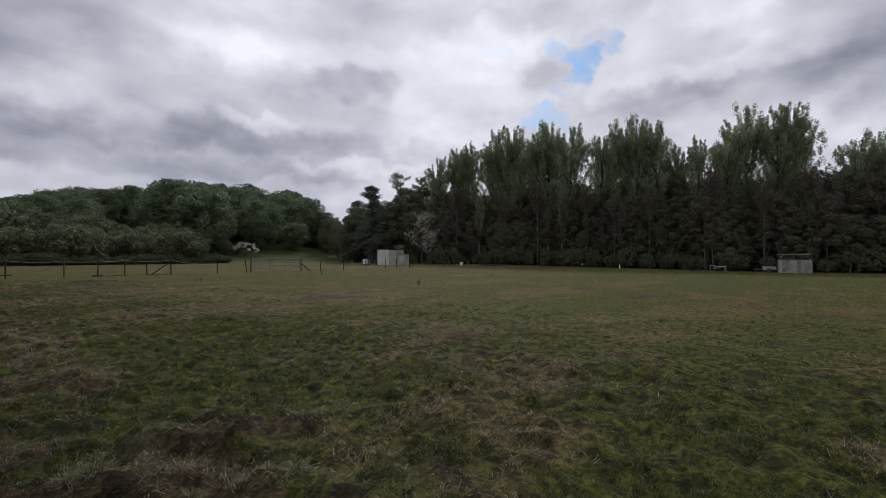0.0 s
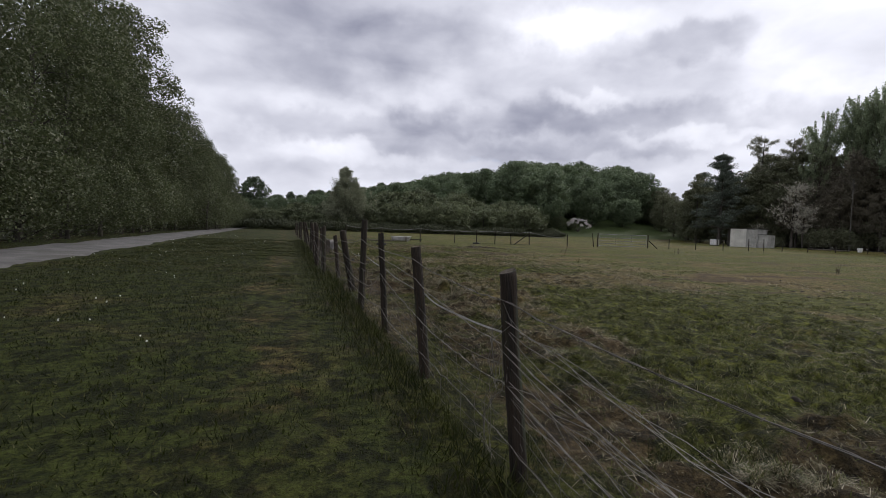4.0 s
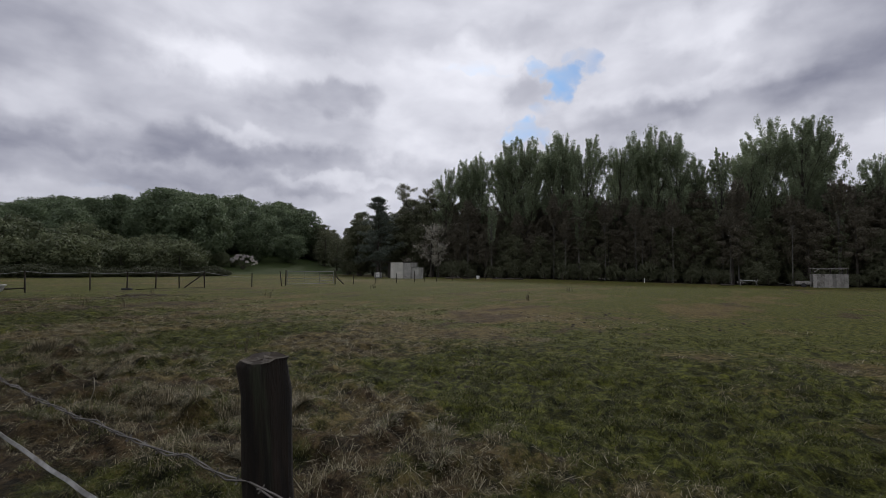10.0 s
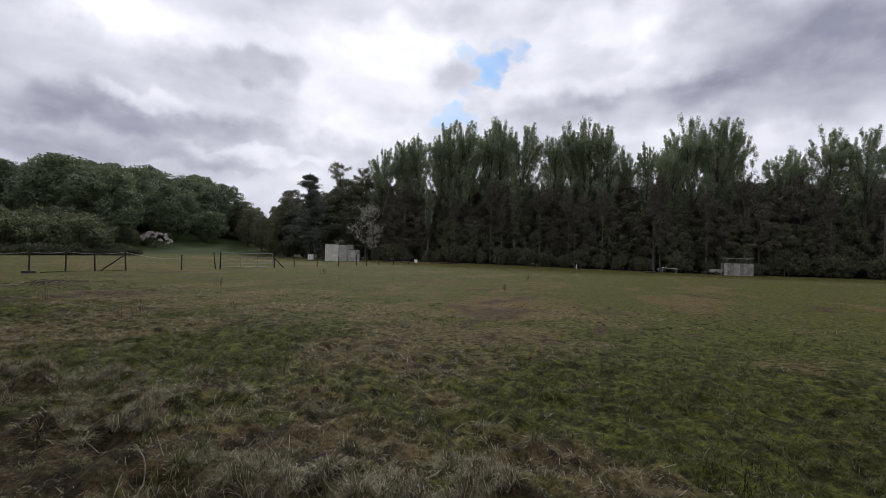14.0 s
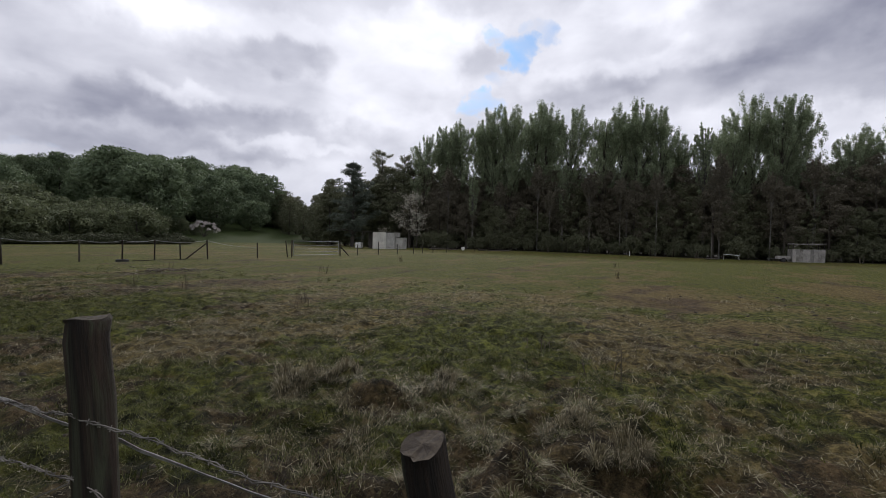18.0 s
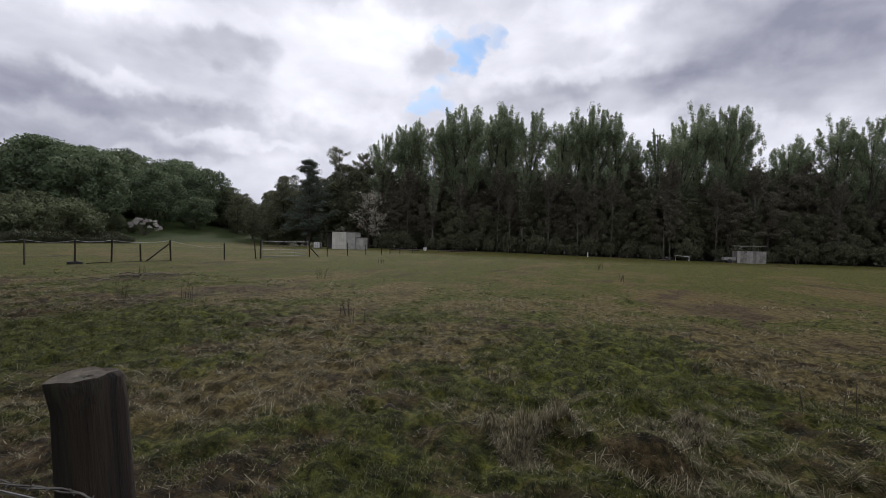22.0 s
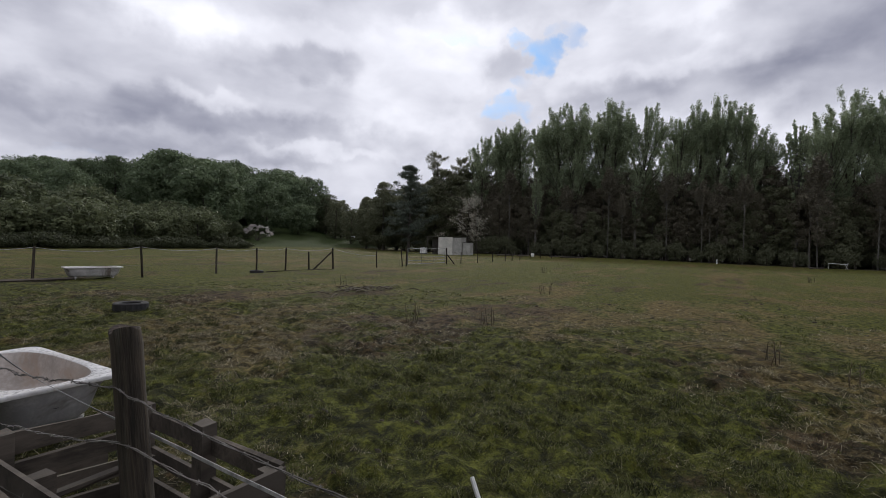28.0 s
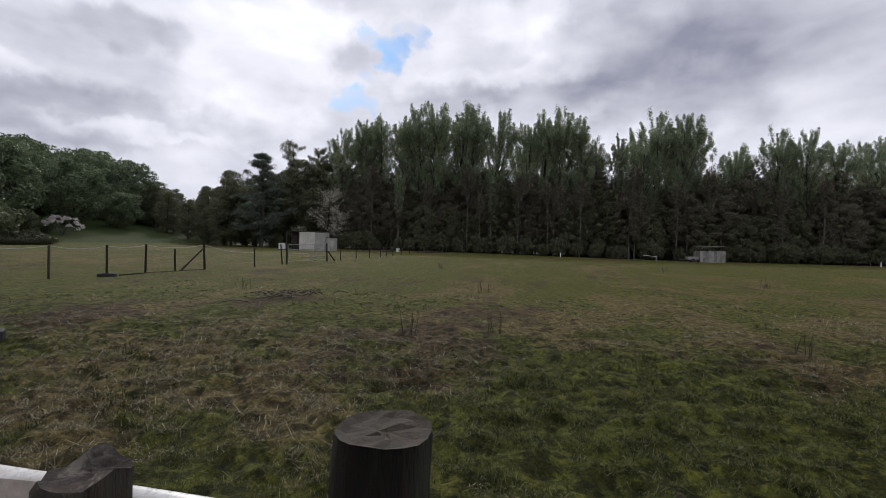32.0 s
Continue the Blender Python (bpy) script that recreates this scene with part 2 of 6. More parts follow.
def ground_mat():
    m, N, out = start_mat("turf")
    p = N.n("ShaderNodeTexCoord").outputs["Object"]
    sep = N.n("ShaderNodeSeparateXYZ")
    N.link(p, sep.inputs[0])
    x, y = sep.outputs[0], sep.outputs[1]
    n_big, n_mid = N.noise(p, 0.085, 4.0, 0.55, 0.6), N.noise(p, 0.42, 5.0, 0.6, 0.5)
    n_low, n_fine, n_hair = N.noise(p, 1.7, 6.0, 0.65, 0.3), N.noise(p, 9.0, 6.0, 0.7), N.noise(p, 55.0, 4.0, 0.7)
    green = N.mix(N.span(n_fine, 0.35, 0.65), (0.030, 0.035, 0.006), (0.142, 0.150, 0.026))
    straw = N.mix(N.span(n_fine, 0.35, 0.65), (0.070, 0.052, 0.019), (0.215, 0.167, 0.069))
    mud = N.mix(N.span(n_fine, 0.3, 0.7), (0.024, 0.015, 0.008), (0.110, 0.071, 0.040))
    dry, bare = N.n("ShaderNodeAttribute"), N.n("ShaderNodeAttribute")
    dry.attribute_name, bare.attribute_name = "dry", "bare"
    rub = N.math("ADD", N.math("MULTIPLY", N.math("SUBTRACT", n_low, 0.5), 0.55), N.math("MULTIPLY", N.math("SUBTRACT", n_fine, 0.5), 0.7))
    dry = N.math("ADD", N.math("ADD", dry.outputs["Fac"], rub), N.math("MULTIPLY", N.math("SUBTRACT", n_mid, 0.5), 0.5))
    bare = N.math("ADD", N.math("ADD", bare.outputs["Fac"], N.math("MULTIPLY", rub, 0.8)), N.math("MULTIPLY", N.math("SUBTRACT", n_big, 0.5), 0.4))
    field = N.mix(N.span(dry, 0.48, 0.76), green, straw)
    # field colour multiplied darker towards the fence, with a ragged edge
    fence_side = N.mix(N.span(N.math("ADD", x, N.math("MULTIPLY", N.math("SUBTRACT", n_low, 0.5), 1.6)), 0.2, 2.6), N.vec("MULTIPLY", field, (0.55, 0.55, 0.55)), N.vec("MULTIPLY", field, (0.96, 0.97, 0.94)))
    field = N.mix(N.span(x, 5.0, 18.0), fence_side, N.vec("MULTIPLY", field, (0.93, 0.90, 0.78)))
    field = N.mix(N.span(bare, 0.50, 0.68, 0.0, 0.8), field, mud)
    lush = N.mix(N.span(n_fine, 0.3, 0.7), (0.020, 0.027, 0.005), (0.066, 0.078, 0.015))
    lush = N.mix(N.span(n_mid, 0.50, 0.70, 0.0, 0.5), lush, straw)
    wob = N.math("MULTIPLY", N.math("SUBTRACT", n_low, 0.5), 1.3)
    xw = N.math("ADD", N.math("ADD", x, wob), N.math("MULTIPLY", N.math("SUBTRACT", n_mid, 0.5), 1.6))
    worn_strip = N.math("MULTIPLY", N.span(xw, -1.75, -1.25), N.span(xw, -0.55, -0.95))
    verge = N.mix(N.math("MULTIPLY", worn_strip, N.span(N.math("ADD", N.math("MULTIPLY", n_low, 0.6), N.math("MULTIPLY", n_mid, 0.4)), 0.48, 0.60, 0.06, 0.85)), lush, N.vec("MULTIPLY", straw, (0.80, 0.76, 0.70)))
    col = N.mix(N.span(xw, -0.5, -0.1), verge, field)
    far = N.math("MULTIPLY", N.span(N.math("ADD", y, N.math("MULTIPLY", wob, 4.0)), 95.0, 98.5), 1.0)
    col = N.mix(far, col, N.mix(n_mid, (0.026, 0.041, 0.009), (0.050, 0.071, 0.017)))
    # dark thatch and the shade of gaps between tufts, painted in by noise
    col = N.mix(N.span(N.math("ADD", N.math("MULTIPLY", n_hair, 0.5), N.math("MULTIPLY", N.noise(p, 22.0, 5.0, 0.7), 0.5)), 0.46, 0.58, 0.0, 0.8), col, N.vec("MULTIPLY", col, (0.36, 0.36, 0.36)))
    # coarser gap shade painted into the colour, weaker far out in the field
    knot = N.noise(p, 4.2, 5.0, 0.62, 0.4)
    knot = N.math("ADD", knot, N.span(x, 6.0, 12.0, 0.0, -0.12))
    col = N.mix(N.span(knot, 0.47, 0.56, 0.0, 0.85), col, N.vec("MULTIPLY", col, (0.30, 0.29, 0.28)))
    # much darker brown ground from the wood's edge eastwards
    wood_floor = N.math("MULTIPLY", N.span(N.math("ADD", x, wob), 83.6, 85.6), N.span(y, 84.0, 74.0))
    col = N.mix(wood_floor, col, N.mix(n_mid, (0.016, 0.013, 0.010), (0.040, 0.032, 0.023)))
    hgt = N.math("ADD", N.math("MULTIPLY", n_fine, 0.7), N.math("MULTIPLY", n_hair, 0.3))
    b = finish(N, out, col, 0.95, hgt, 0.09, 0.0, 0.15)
    return m


M_GROUND = ground_mat()
M_ROAD = worn("grey gravel", (0.085, 0.081, 0.077), (0.185, 0.175, 0.166), 1.3, 45.0, 0.95, 0.008, stain=(0.10, 0.095, 0.08))
M_POST = worn("weathered post wood", (0.006, 0.0045, 0.003), (0.042, 0.029, 0.019), 26.0, 120.0, 0.9, 0.02, (1, 1, 0.07), (0.045, 0.050, 0.028))
M_POSTPALE = worn("silvered post wood", (0.014, 0.011, 0.008), (0.098, 0.078, 0.056), 26.0, 120.0, 0.9, 0.02, (1, 1, 0.07), (0.07, 0.065, 0.05))
M_ENDGRAIN = worn("cut end of wood", (0.028, 0.021, 0.015), (0.105, 0.084, 0.061), 14.0, 80.0, 0.92, 0.006, (1, 1, 1), (0.045, 0.04, 0.03))
M_ROT = worn("rotten mossy post top", (0.014, 0.010, 0.009), (0.075, 0.055, 0.045), 34.0, 120.0, 0.95, 0.010, (1, 1, 1), (0.17, 0.15, 0.125))
M_BOARD = worn("grey pallet boards", (0.030, 0.024, 0.018), (0.112, 0.093, 0.074), 5.0, 40.0, 0.88, 0.004, (0.12, 1, 1), (0.06, 0.05, 0.04))
M_WIRE = worn("galvanised wire", (0.065, 0.058, 0.050), (0.225, 0.208, 0.185), 9.0, 60.0, 0.6, 0.0005, metal=0.2)
M_TAPE = worn("white fence tape", (0.18, 0.175, 0.165), (0.47, 0.46, 0.44), 14.0, 90.0, 0.6, 0.0008)
M_BLACK = worn("black plastic", (0.012, 0.012, 0.012), (0.03, 0.03, 0.03), 10.0, 70.0, 0.5, 0.001)
M_RUBBER = worn("old tyre rubber", (0.014, 0.014, 0.015), (0.045, 0.043, 0.042), 6.0, 60.0, 0.8, 0.003)
M_BATH = worn("scuffed white enamel", (0.48, 0.47, 0.455), (0.70, 0.69, 0.67), 2.5, 30.0, 0.3, 0.0006, stain=(0.50, 0.45, 0.40))
M_BATHIN = worn("stained enamel basin", (0.30, 0.265, 0.235), (0.48, 0.44, 0.41), 3.0, 30.0, 0.35, 0.0006, stain=(0.34, 0.27, 0.22))
M_SHELL = worn("grey cast shell", (0.30, 0.29, 0.29), (0.50, 0.48, 0.47), 3.0, 26.0, 0.75, 0.002, stain=(0.14, 0.12, 0.10))
M_PANEL = worn("pale weathered sheeting", (0.47, 0.46, 0.41), (0.66, 0.64, 0.57), 0.8, 9.0, 0.8, 0.003, stain=(0.50, 0.48, 0.43))
M_PANELGREY = worn("grey weathered sheeting", (0.28, 0.28, 0.255), (0.43, 0.42, 0.385), 0.9, 9.0, 0.8, 0.003, stain=(0.20, 0.19, 0.17))
M_PENBOARD = worn("weathered pen boards", (0.15, 0.145, 0.13), (0.30, 0.285, 0.26), 1.2, 12.0, 0.85, 0.003, stain=(0.11, 0.10, 0.085))
M_DARKWOOD = worn("dark roof timber", (0.025, 0.022, 0.019), (0.075, 0.066, 0.056), 4.0, 30.0, 0.9, 0.004)
M_GALV = worn("galvanised gate tube", (0.11, 0.113, 0.112), (0.22, 0.224, 0.222), 5.0, 40.0, 0.6, 0.0008, metal=0.55)
M_WHITE = worn("chalky white paint", (0.50, 0.50, 0.48), (0.74, 0.73, 0.70), 5.0, 40.0, 0.7, 0.001)
M_BARK = worn("bark", (0.028, 0.024, 0.020), (0.085, 0.073, 0.060), 1.2, 9.0, 0.95, 0.02, (1, 1, 0.25))
M_BIRCH = worn("pale birch bark", (0.07, 0.066, 0.058), (0.18, 0.170, 0.152), 1.5, 9.0, 0.9, 0.01, (1, 1, 0.5))
M_POPLAR = leafy("poplar leaves", (0.152, 0.190, 0.113), (0.325, 0.380, 0.237), 0.5)
M_WOOD = leafy("woodland leaves", (0.072, 0.080, 0.046), (0.165, 0.172, 0.100), 0.35)
M_BROWN = leafy("budding twigs", (0.085, 0.076, 0.056), (0.185, 0.165, 0.118), 0.35)
M_PALE = leafy("pale spring leaves", (0.150, 0.155, 0.105), (0.300, 0.300, 0.225), 0.45)
M_PINE = leafy("pine needles", (0.062, 0.078, 0.060), (0.125, 0.148, 0.115), 0.25)
M_HILL = leafy("hill wood leaves", (0.064, 0.091, 0.047), (0.168, 0.212, 0.116), 0.3, None, 0.35, 0.5)
M_BUSH = leafy("scrub leaves", (0.056, 0.070, 0.034), (0.165, 0.184, 0.096), 0.25, None, 0.5, 0.5)
M_HEDGE = leafy("hedgerow leaves", (0.042, 0.055, 0.022), (0.112, 0.130, 0.055), 0.35, (0.20, 0.21, 0.14))
M_BLOSSOM = leafy("white blossom", (0.42, 0.38, 0.36), (0.74, 0.70, 0.68), 0.4)
M_MAY = leafy("fading blossom among leaves", (0.32, 0.30, 0.24), (0.58, 0.55, 0.46), 0.4)
M_WILLOW = leafy("grey willow leaves", (0.165, 0.180, 0.115), (0.310, 0.325, 0.220), 0.4)
# very dark leaves: the shade under the scrub is put into their colour
M_SHADEBAND = leafy("dark shade band leaves", (0.030, 0.036, 0.018), (0.078, 0.088, 0.042), 0.2)
M_FARWOOD = leafy("hazy far leaves", (0.050, 0.070, 0.040), (0.090, 0.115, 0.065), 0.3)
M_GRASS = leafy("short field grass", (0.011, 0.015, 0.003), (0.124, 0.138, 0.031), 0.3, (0.215, 0.203, 0.108), 13.0)
M_STRAW = leafy("dead dry grass", (0.030, 0.025, 0.012), (0.262, 0.226, 0.130), 0.25, (0.48, 0.43, 0.30), 11.0)
M_VERGE = leafy("lush verge grass", (0.011, 0.016, 0.002), (0.032, 0.040, 0.006), 0.35, (0.085, 0.085, 0.03), 2.2)
M_STEM = leafy("dead weed stalks", (0.050, 0.040, 0.028), (0.120, 0.098, 0.066), 0.1)
M_DAISY = leafy("small white flower heads", (0.55, 0.55, 0.50), (0.80, 0.80, 0.76), 0.2)
M_ROPE = worn("old pale rope", (0.13, 0.115, 0.08), (0.235, 0.21, 0.15), 12.0, 90.0, 0.8, 0.001)


# ---- mesh helpers ----
RNG = np.random.default_rng(7)


class Geo:
    """Collects vertices and faces with a material slot for each face."""

    def __init__(self):
        self.v, self.f, self.m, self.n = [], [], [], 0

    def add(self, verts, faces, slot=0):
        verts = np.asarray(verts, float).reshape(-1, 3)
        self.v.append(verts)
        for fc in faces:
            self.f.append(tuple(int(i) + self.n for i in fc))
            self.m.append(slot)
        self.n += len(verts)

    def box(self, lo, hi, slot=0, jit=0.0, turn=None):
        x0, y0, z0 = lo
        x1, y1, z1 = hi
        v = np.array([(x0, y0, z0), (x1, y0, z0), (x1, y1, z0), (x0, y1, z0), (x0, y0, z1), (x1, y0, z1), (x1, y1, z1), (x0, y1, z1)], float)
        if jit:
            v += RNG.uniform(-jit, jit, v.shape)
        if turn is not None:
            v = np.array([turn @ Vector(p) for p in v])
        self.add(v, [(3, 2, 1, 0), (4, 5, 6, 7), (0, 1, 5, 4), (1, 2, 6, 5), (2, 3, 7, 6), (3, 0, 4, 7)], slot)

    def tube(self, pts, radii, sides=6, slot=0, cap=True, ridge=0.0):
        pts = [Vector(p) for p in pts]
        radii = [radii] * len(pts) if np.isscalar(radii) else list(radii)
        rings = []
        ref = Vector((0.31, 0.17, 0.93))
        for i, p in enumerate(pts):
            d = (pts[min(i + 1, len(pts) - 1)] - pts[max(i - 1, 0)])
            d = d.normalized() if d.length > 1e-9 else Vector((0, 0, 1))
            a = d.cross(ref if abs(d.dot(ref)) < 0.95 else Vector((1, 0, 0))).normalized()
            b = d.cross(a)
            for k in range(sides):
                w = 2 * math.pi * k / sides
                r = radii[i] * (1 + (ridge * (RNG.random() - 0.5) if ridge else 0))
                rings.append(p + a * (r * math.cos(w)) + b * (r * math.sin(w)))
        faces = []
        for i in range(len(pts) - 1):
            for k in range(sides):
                k2 = (k + 1) % sides
                faces.append((i * sides + k, i * sides + k2, (i + 1) * sides + k2, (i + 1) * sides + k))
        if cap:
            faces.append(tuple(range(sides - 1, -1, -1)))
            faces.append(tuple((len(pts) - 1) * sides + k for k in range(sides)))
        self.add(rings, faces, slot)

    def mesh(self, name, mats, smooth=False):
        me = bpy.data.meshes.new(name)
        me.from_pydata(np.concatenate(self.v).tolist(), [], self.f)
        for mt in mats if isinstance(mats, (list, tuple)) else [mats]:
            me.materials.append(mt)
        if any(self.m):
            me.polygons.foreach_set("material_index", self.m)
        if smooth:
            me.polygons.foreach_set("use_smooth", [True] * len(me.polygons))
        me.update()
        return me


def flat_mesh(name, verts, per, mats, slots=None):
    """A mesh of separate faces of per corners each, laid out one after another."""
    me = bpy.data.meshes.new(name)
    n = len(verts) // per
    me.vertices.add(len(verts))
    me.vertices.foreach_set("co", np.asarray(verts, np.float32).ravel())
    me.loops.add(len(verts))
    me.loops.foreach_set("vertex_index", np.arange(len(verts), dtype=np.int32))
    me.polygons.add(n)
    me.polygons.foreach_set("loop_start", np.arange(0, len(verts), per, dtype=np.int32))
    for mt in mats if isinstance(mats, (list, tuple)) else [mats]:
        me.materials.append(mt)
    if slots is not None:
        me.polygons.foreach_set("material_index", np.asarray(slots, np.int32))
    me.update(calc_edges=True)
    me.validate()
    return me


def part(name, data, parent, label="", at=None):
    ob = new(name, data)
    ob.parent = parent
    if at is not None:
        ob.matrix_local = at
    if label:
        ob["label"] = label
    return ob


def thing(name, label, category, at=None, group="", kind=""):
    ob = new(name)
    ob.empty_display_size = 0.2
    if at is not None:
        ob.matrix_world = at
    return tagged(ob, label, category, group, kind)


def smooth01(a, b, v):
    t = np.clip((np.asarray(v, float) - a) / (b - a), 0, 1)
    return t * t * (3 - 2 * t)


LATTICE = np.random.default_rng(3).random((256, 256))


def value_noise(x, y):
    x, y = np.asarray(x, float), np.asarray(y, float)
    xi, yi = np.floor(x).astype(int), np.floor(y).astype(int)
    fx, fy = x - xi, y - yi
    fx, fy = fx * fx * (3 - 2 * fx), fy * fy * (3 - 2 * fy)
    g = lambda i, j: LATTICE[i % 256, j % 256]
    return (g(xi, yi) * (1 - fx) + g(xi + 1, yi) * fx) * (1 - fy) + (g(xi, yi + 1) * (1 - fx) + g(xi + 1, yi + 1) * fx) * fy


# patches of turf: centre x, y, half width, half depth, dryness, bareness
SOUTH_PATCHES = [(0.7, 1.6, 0.8, 1.8, 0.0, 0.5), (1.9, 1.5, 1.1, 0.9, 0.1, 0.75), (5.0, 0.4, 3.0, 0.8, 0.5, 0.0), (2.3, -0.4, 1.3, 0.7, 0.4, 0.0), (2.3, 2.2, 0.9, 0.5, 0.15, 0.35), (3.3, 3.0, 1.6, 1.0, -0.3, -0.2),
    (5.5, -1.6, 2.2, 1.0, -0.35, -0.2), (0.8, 4.1, 0.8, 1.3, -0.3, -0.15), (1.2, 5.9, 0.8, 0.8, -0.3, -0.1), (1.9, 4.8, 0.7, 0.6, 0.2, 0.5), (8.0, 3.3, 3.2, 0.7, 0.35, 0.25), (6.4, 2.5, 1.6, 0.6, 0.5, 0.0),
    (4.0, 4.4, 1.4, 1.0, -0.35, -0.1)]
MIDDLE_PATCHES = [(0.6, 12.3, 0.6, 2.6, 0.0, 0.4), (0.6, 9.3, 0.6, 1.8, 0.0, 0.3), (2.1, 9.0, 1.2, 1.5, 0.35, 0.25), (2.4, 11.4, 1.0, 1.1, 0.4, 0.2), (2.2, 7.2, 0.8, 0.7, 0.25, 0.3), (4.6, 7.0, 2.0, 1.2, -0.35, -0.2),
    (12.2, 10.9, 3.5, 1.5, 0.4, 0.15), (3.0, 12.7, 1.1, 0.7, 0.15, 0.45), (2.3, 13.6, 0.9, 0.6, 0.1, 0.4), (5.3, 13.3, 1.7, 1.0, -0.35, -0.2), (14.3, 12.1, 4.0, 1.0, 0.35, 0.2), (6.2, 11.9, 1.3, 0.7, 0.35, 0.0),
    (10.7, 10.6, 3.5, 0.35, 0.2, 0.5)]
NORTH_PATCHES = [(0.6, 16.6, 0.6, 2.0, 0.0, 0.35), (6.1, 23.2, 2.2, 1.2, 0.3, 0.4), (3.2, 19.9, 1.8, 1.0, -0.4, -0.3), (2.4, 17.4, 1.4, 1.2, 0.45, 0.0), (5.0, 16.2, 1.6, 0.9, 0.4, 0.0), (3.5, 14.2, 0.9, 0.6, -0.1, 0.35),
    (1.5, 14.4, 0.8, 1.0, -0.35, -0.2), (9.6, 22.5, 2.6, 1.0, 0.3, 0.35), (3.4, 16.2, 1.0, 0.6, 0.4, 0.05), (10.0, 16.6, 2.4, 1.0, 0.4, 0.0), (7.4, 23.8, 1.5, 1.0, 0.3, 0.45), (4.5, 25.0, 1.7, 1.0, 0.4, 0.05),
    (3.6, 21.8, 1.8, 1.2, -0.4, -0.3), (5.5, 17.9, 1.5, 0.9, 0.45, 0.0), (8.1, 30.1, 2.4, 1.2, 0.25, 0.3), (10.8, 28.3, 1.2, 0.5, 0.2, 0.3)]
FAR_PATCHES = [(33, 18, 9, 1.5, 0.35, 0.2), (24, 33, 7, 1.5, 0.3, 0.25), (20, 5, 6, 1.2, 0.35, 0.2), (45, 8, 14, 3, -0.3, -0.2), (40, 28, 12, 2.5, -0.25, -0.2)]
PATCHES = SOUTH_PATCHES + MIDDLE_PATCHES + NORTH_PATCHES + FAR_PATCHES


def turf(x, y):
    """How dry and how bare the field is, both about 0 to 1."""
    x, y = np.asarray(x, float), np.asarray(y, float)
    wx = x + (value_noise(x * 1.3 + 40, y * 1.3) - 0.5) * 1.5
    wy = y + (value_noise(x * 1.3, y * 1.3 + 60) - 0.5) * 1.5
    dry = 0.30 * value_noise(x * 0.16, y * 0.30) + 0.30 * value_noise(x * 0.5 + 3, y * 0.7) + 0.40 * value_noise(x * 1.7, y * 1.7 + 5)
    bare = 0.25 * value_noise(x * 0.3 + 17, y * 0.6 + 7) + 0.35 * value_noise(x * 1.1 + 8, y * 1.1) + 0.40 * value_noise(x * 2.9, y * 2.9 + 31) - 0.12
    for cx, cy, rx, ry, d, b in PATCHES:
        k = np.exp(-((wx - cx) / rx) ** 2 - ((wy - cy) / ry) ** 2)
        dry = dry + 0.75 * d * k
        bare = bare + 0.7 * b * k
    near = smooth01(0.5, 3, y) * smooth01(20, 17, y) * smooth01(4.6, 2.6, wx)
    return dry, bare + 0.08 * near


def tussocky(x, y):
    """Where the turf stands in rough lumps."""
    k = 0.0
    for cx, cy, rx, ry in ((2.2, 8.7, 1.3, 1.4), (2.4, 11.4, 1.2, 1.2), (2.2, 7.1, 1.0, 0.8), (1.9, 4.7, 0.9, 0.7), (1.9, 1.6, 1.0, 0.8), (2.7, 13.2, 1.5, 1.2), (1.6, 10.2, 0.9, 1.2)):
        k = np.maximum(k, np.exp(-((x - cx) / rx) ** 2 - ((y - cy) / ry) ** 2))
    return k * smooth01(0.35, 0.9, x)


def lie(x, y):
    """The height of the ground."""
    x, y = np.asarray(x, float), np.asarray(y, float)
    dip = -0.53 * smooth01(40, 76, x) * smooth01(44, -5, y)
    up = np.clip((y - 95) / 138, 0, 1)
    hill = 17.0 * (0.5 * up * (2 - up) + 0.5 * up * up * (3 - 2 * up)) * (1 - smooth01(28, 118, x - 0.55 * y)) * (0.45 + 0.55 * smooth01(-30, 70, x))
    near = 1 - smooth01(30, 90, np.hypot(x, y - 12))
    bumps = (value_noise(x * 0.9, y * 0.9) - 0.5) * 0.06 + (value_noise(x * 2.7 + 9, y * 2.7) - 0.5) * 0.045
    bumps += ((value_noise(x * 5.2 + 2, y * 5.2) - 0.5) * 0.085 + (value_noise(x * 9 + 5, y * 9 + 3) - 0.5) * 0.058 + (value_noise(x * 15 + 8, y * 15 + 1) - 0.5) * 0.034) * smooth01(-0.2, 0.6, x) * (1 - smooth01(5.5, 9, x))
    bumps += tussocky(x, y) * (np.maximum(value_noise(x * 3.1 + 4, y * 3.1 + 6) - 0.42, 0) * 0.34 + (value_noise(x * 8, y * 8) - 0.5) * 0.06)
    quiet = 1 - 0.7 * smooth01(0.9, 0.3, np.abs(x))
    return dip + hill + bumps * near * quiet


# ---- ground ----
def spaced(dense_lo, dense_hi, step, lo, hi, grow=1.16):
    mid = list(np.arange(dense_lo, dense_hi + 1e-6, step))
    s, v = step, dense_hi
    while v < hi:
        s *= grow
        v += s
        mid.append(v)
    s, v, pre = step, dense_lo, []
    while v > lo:
        s *= grow
        v -= s
        pre.append(v)
    return np.array(pre[::-1] + mid)


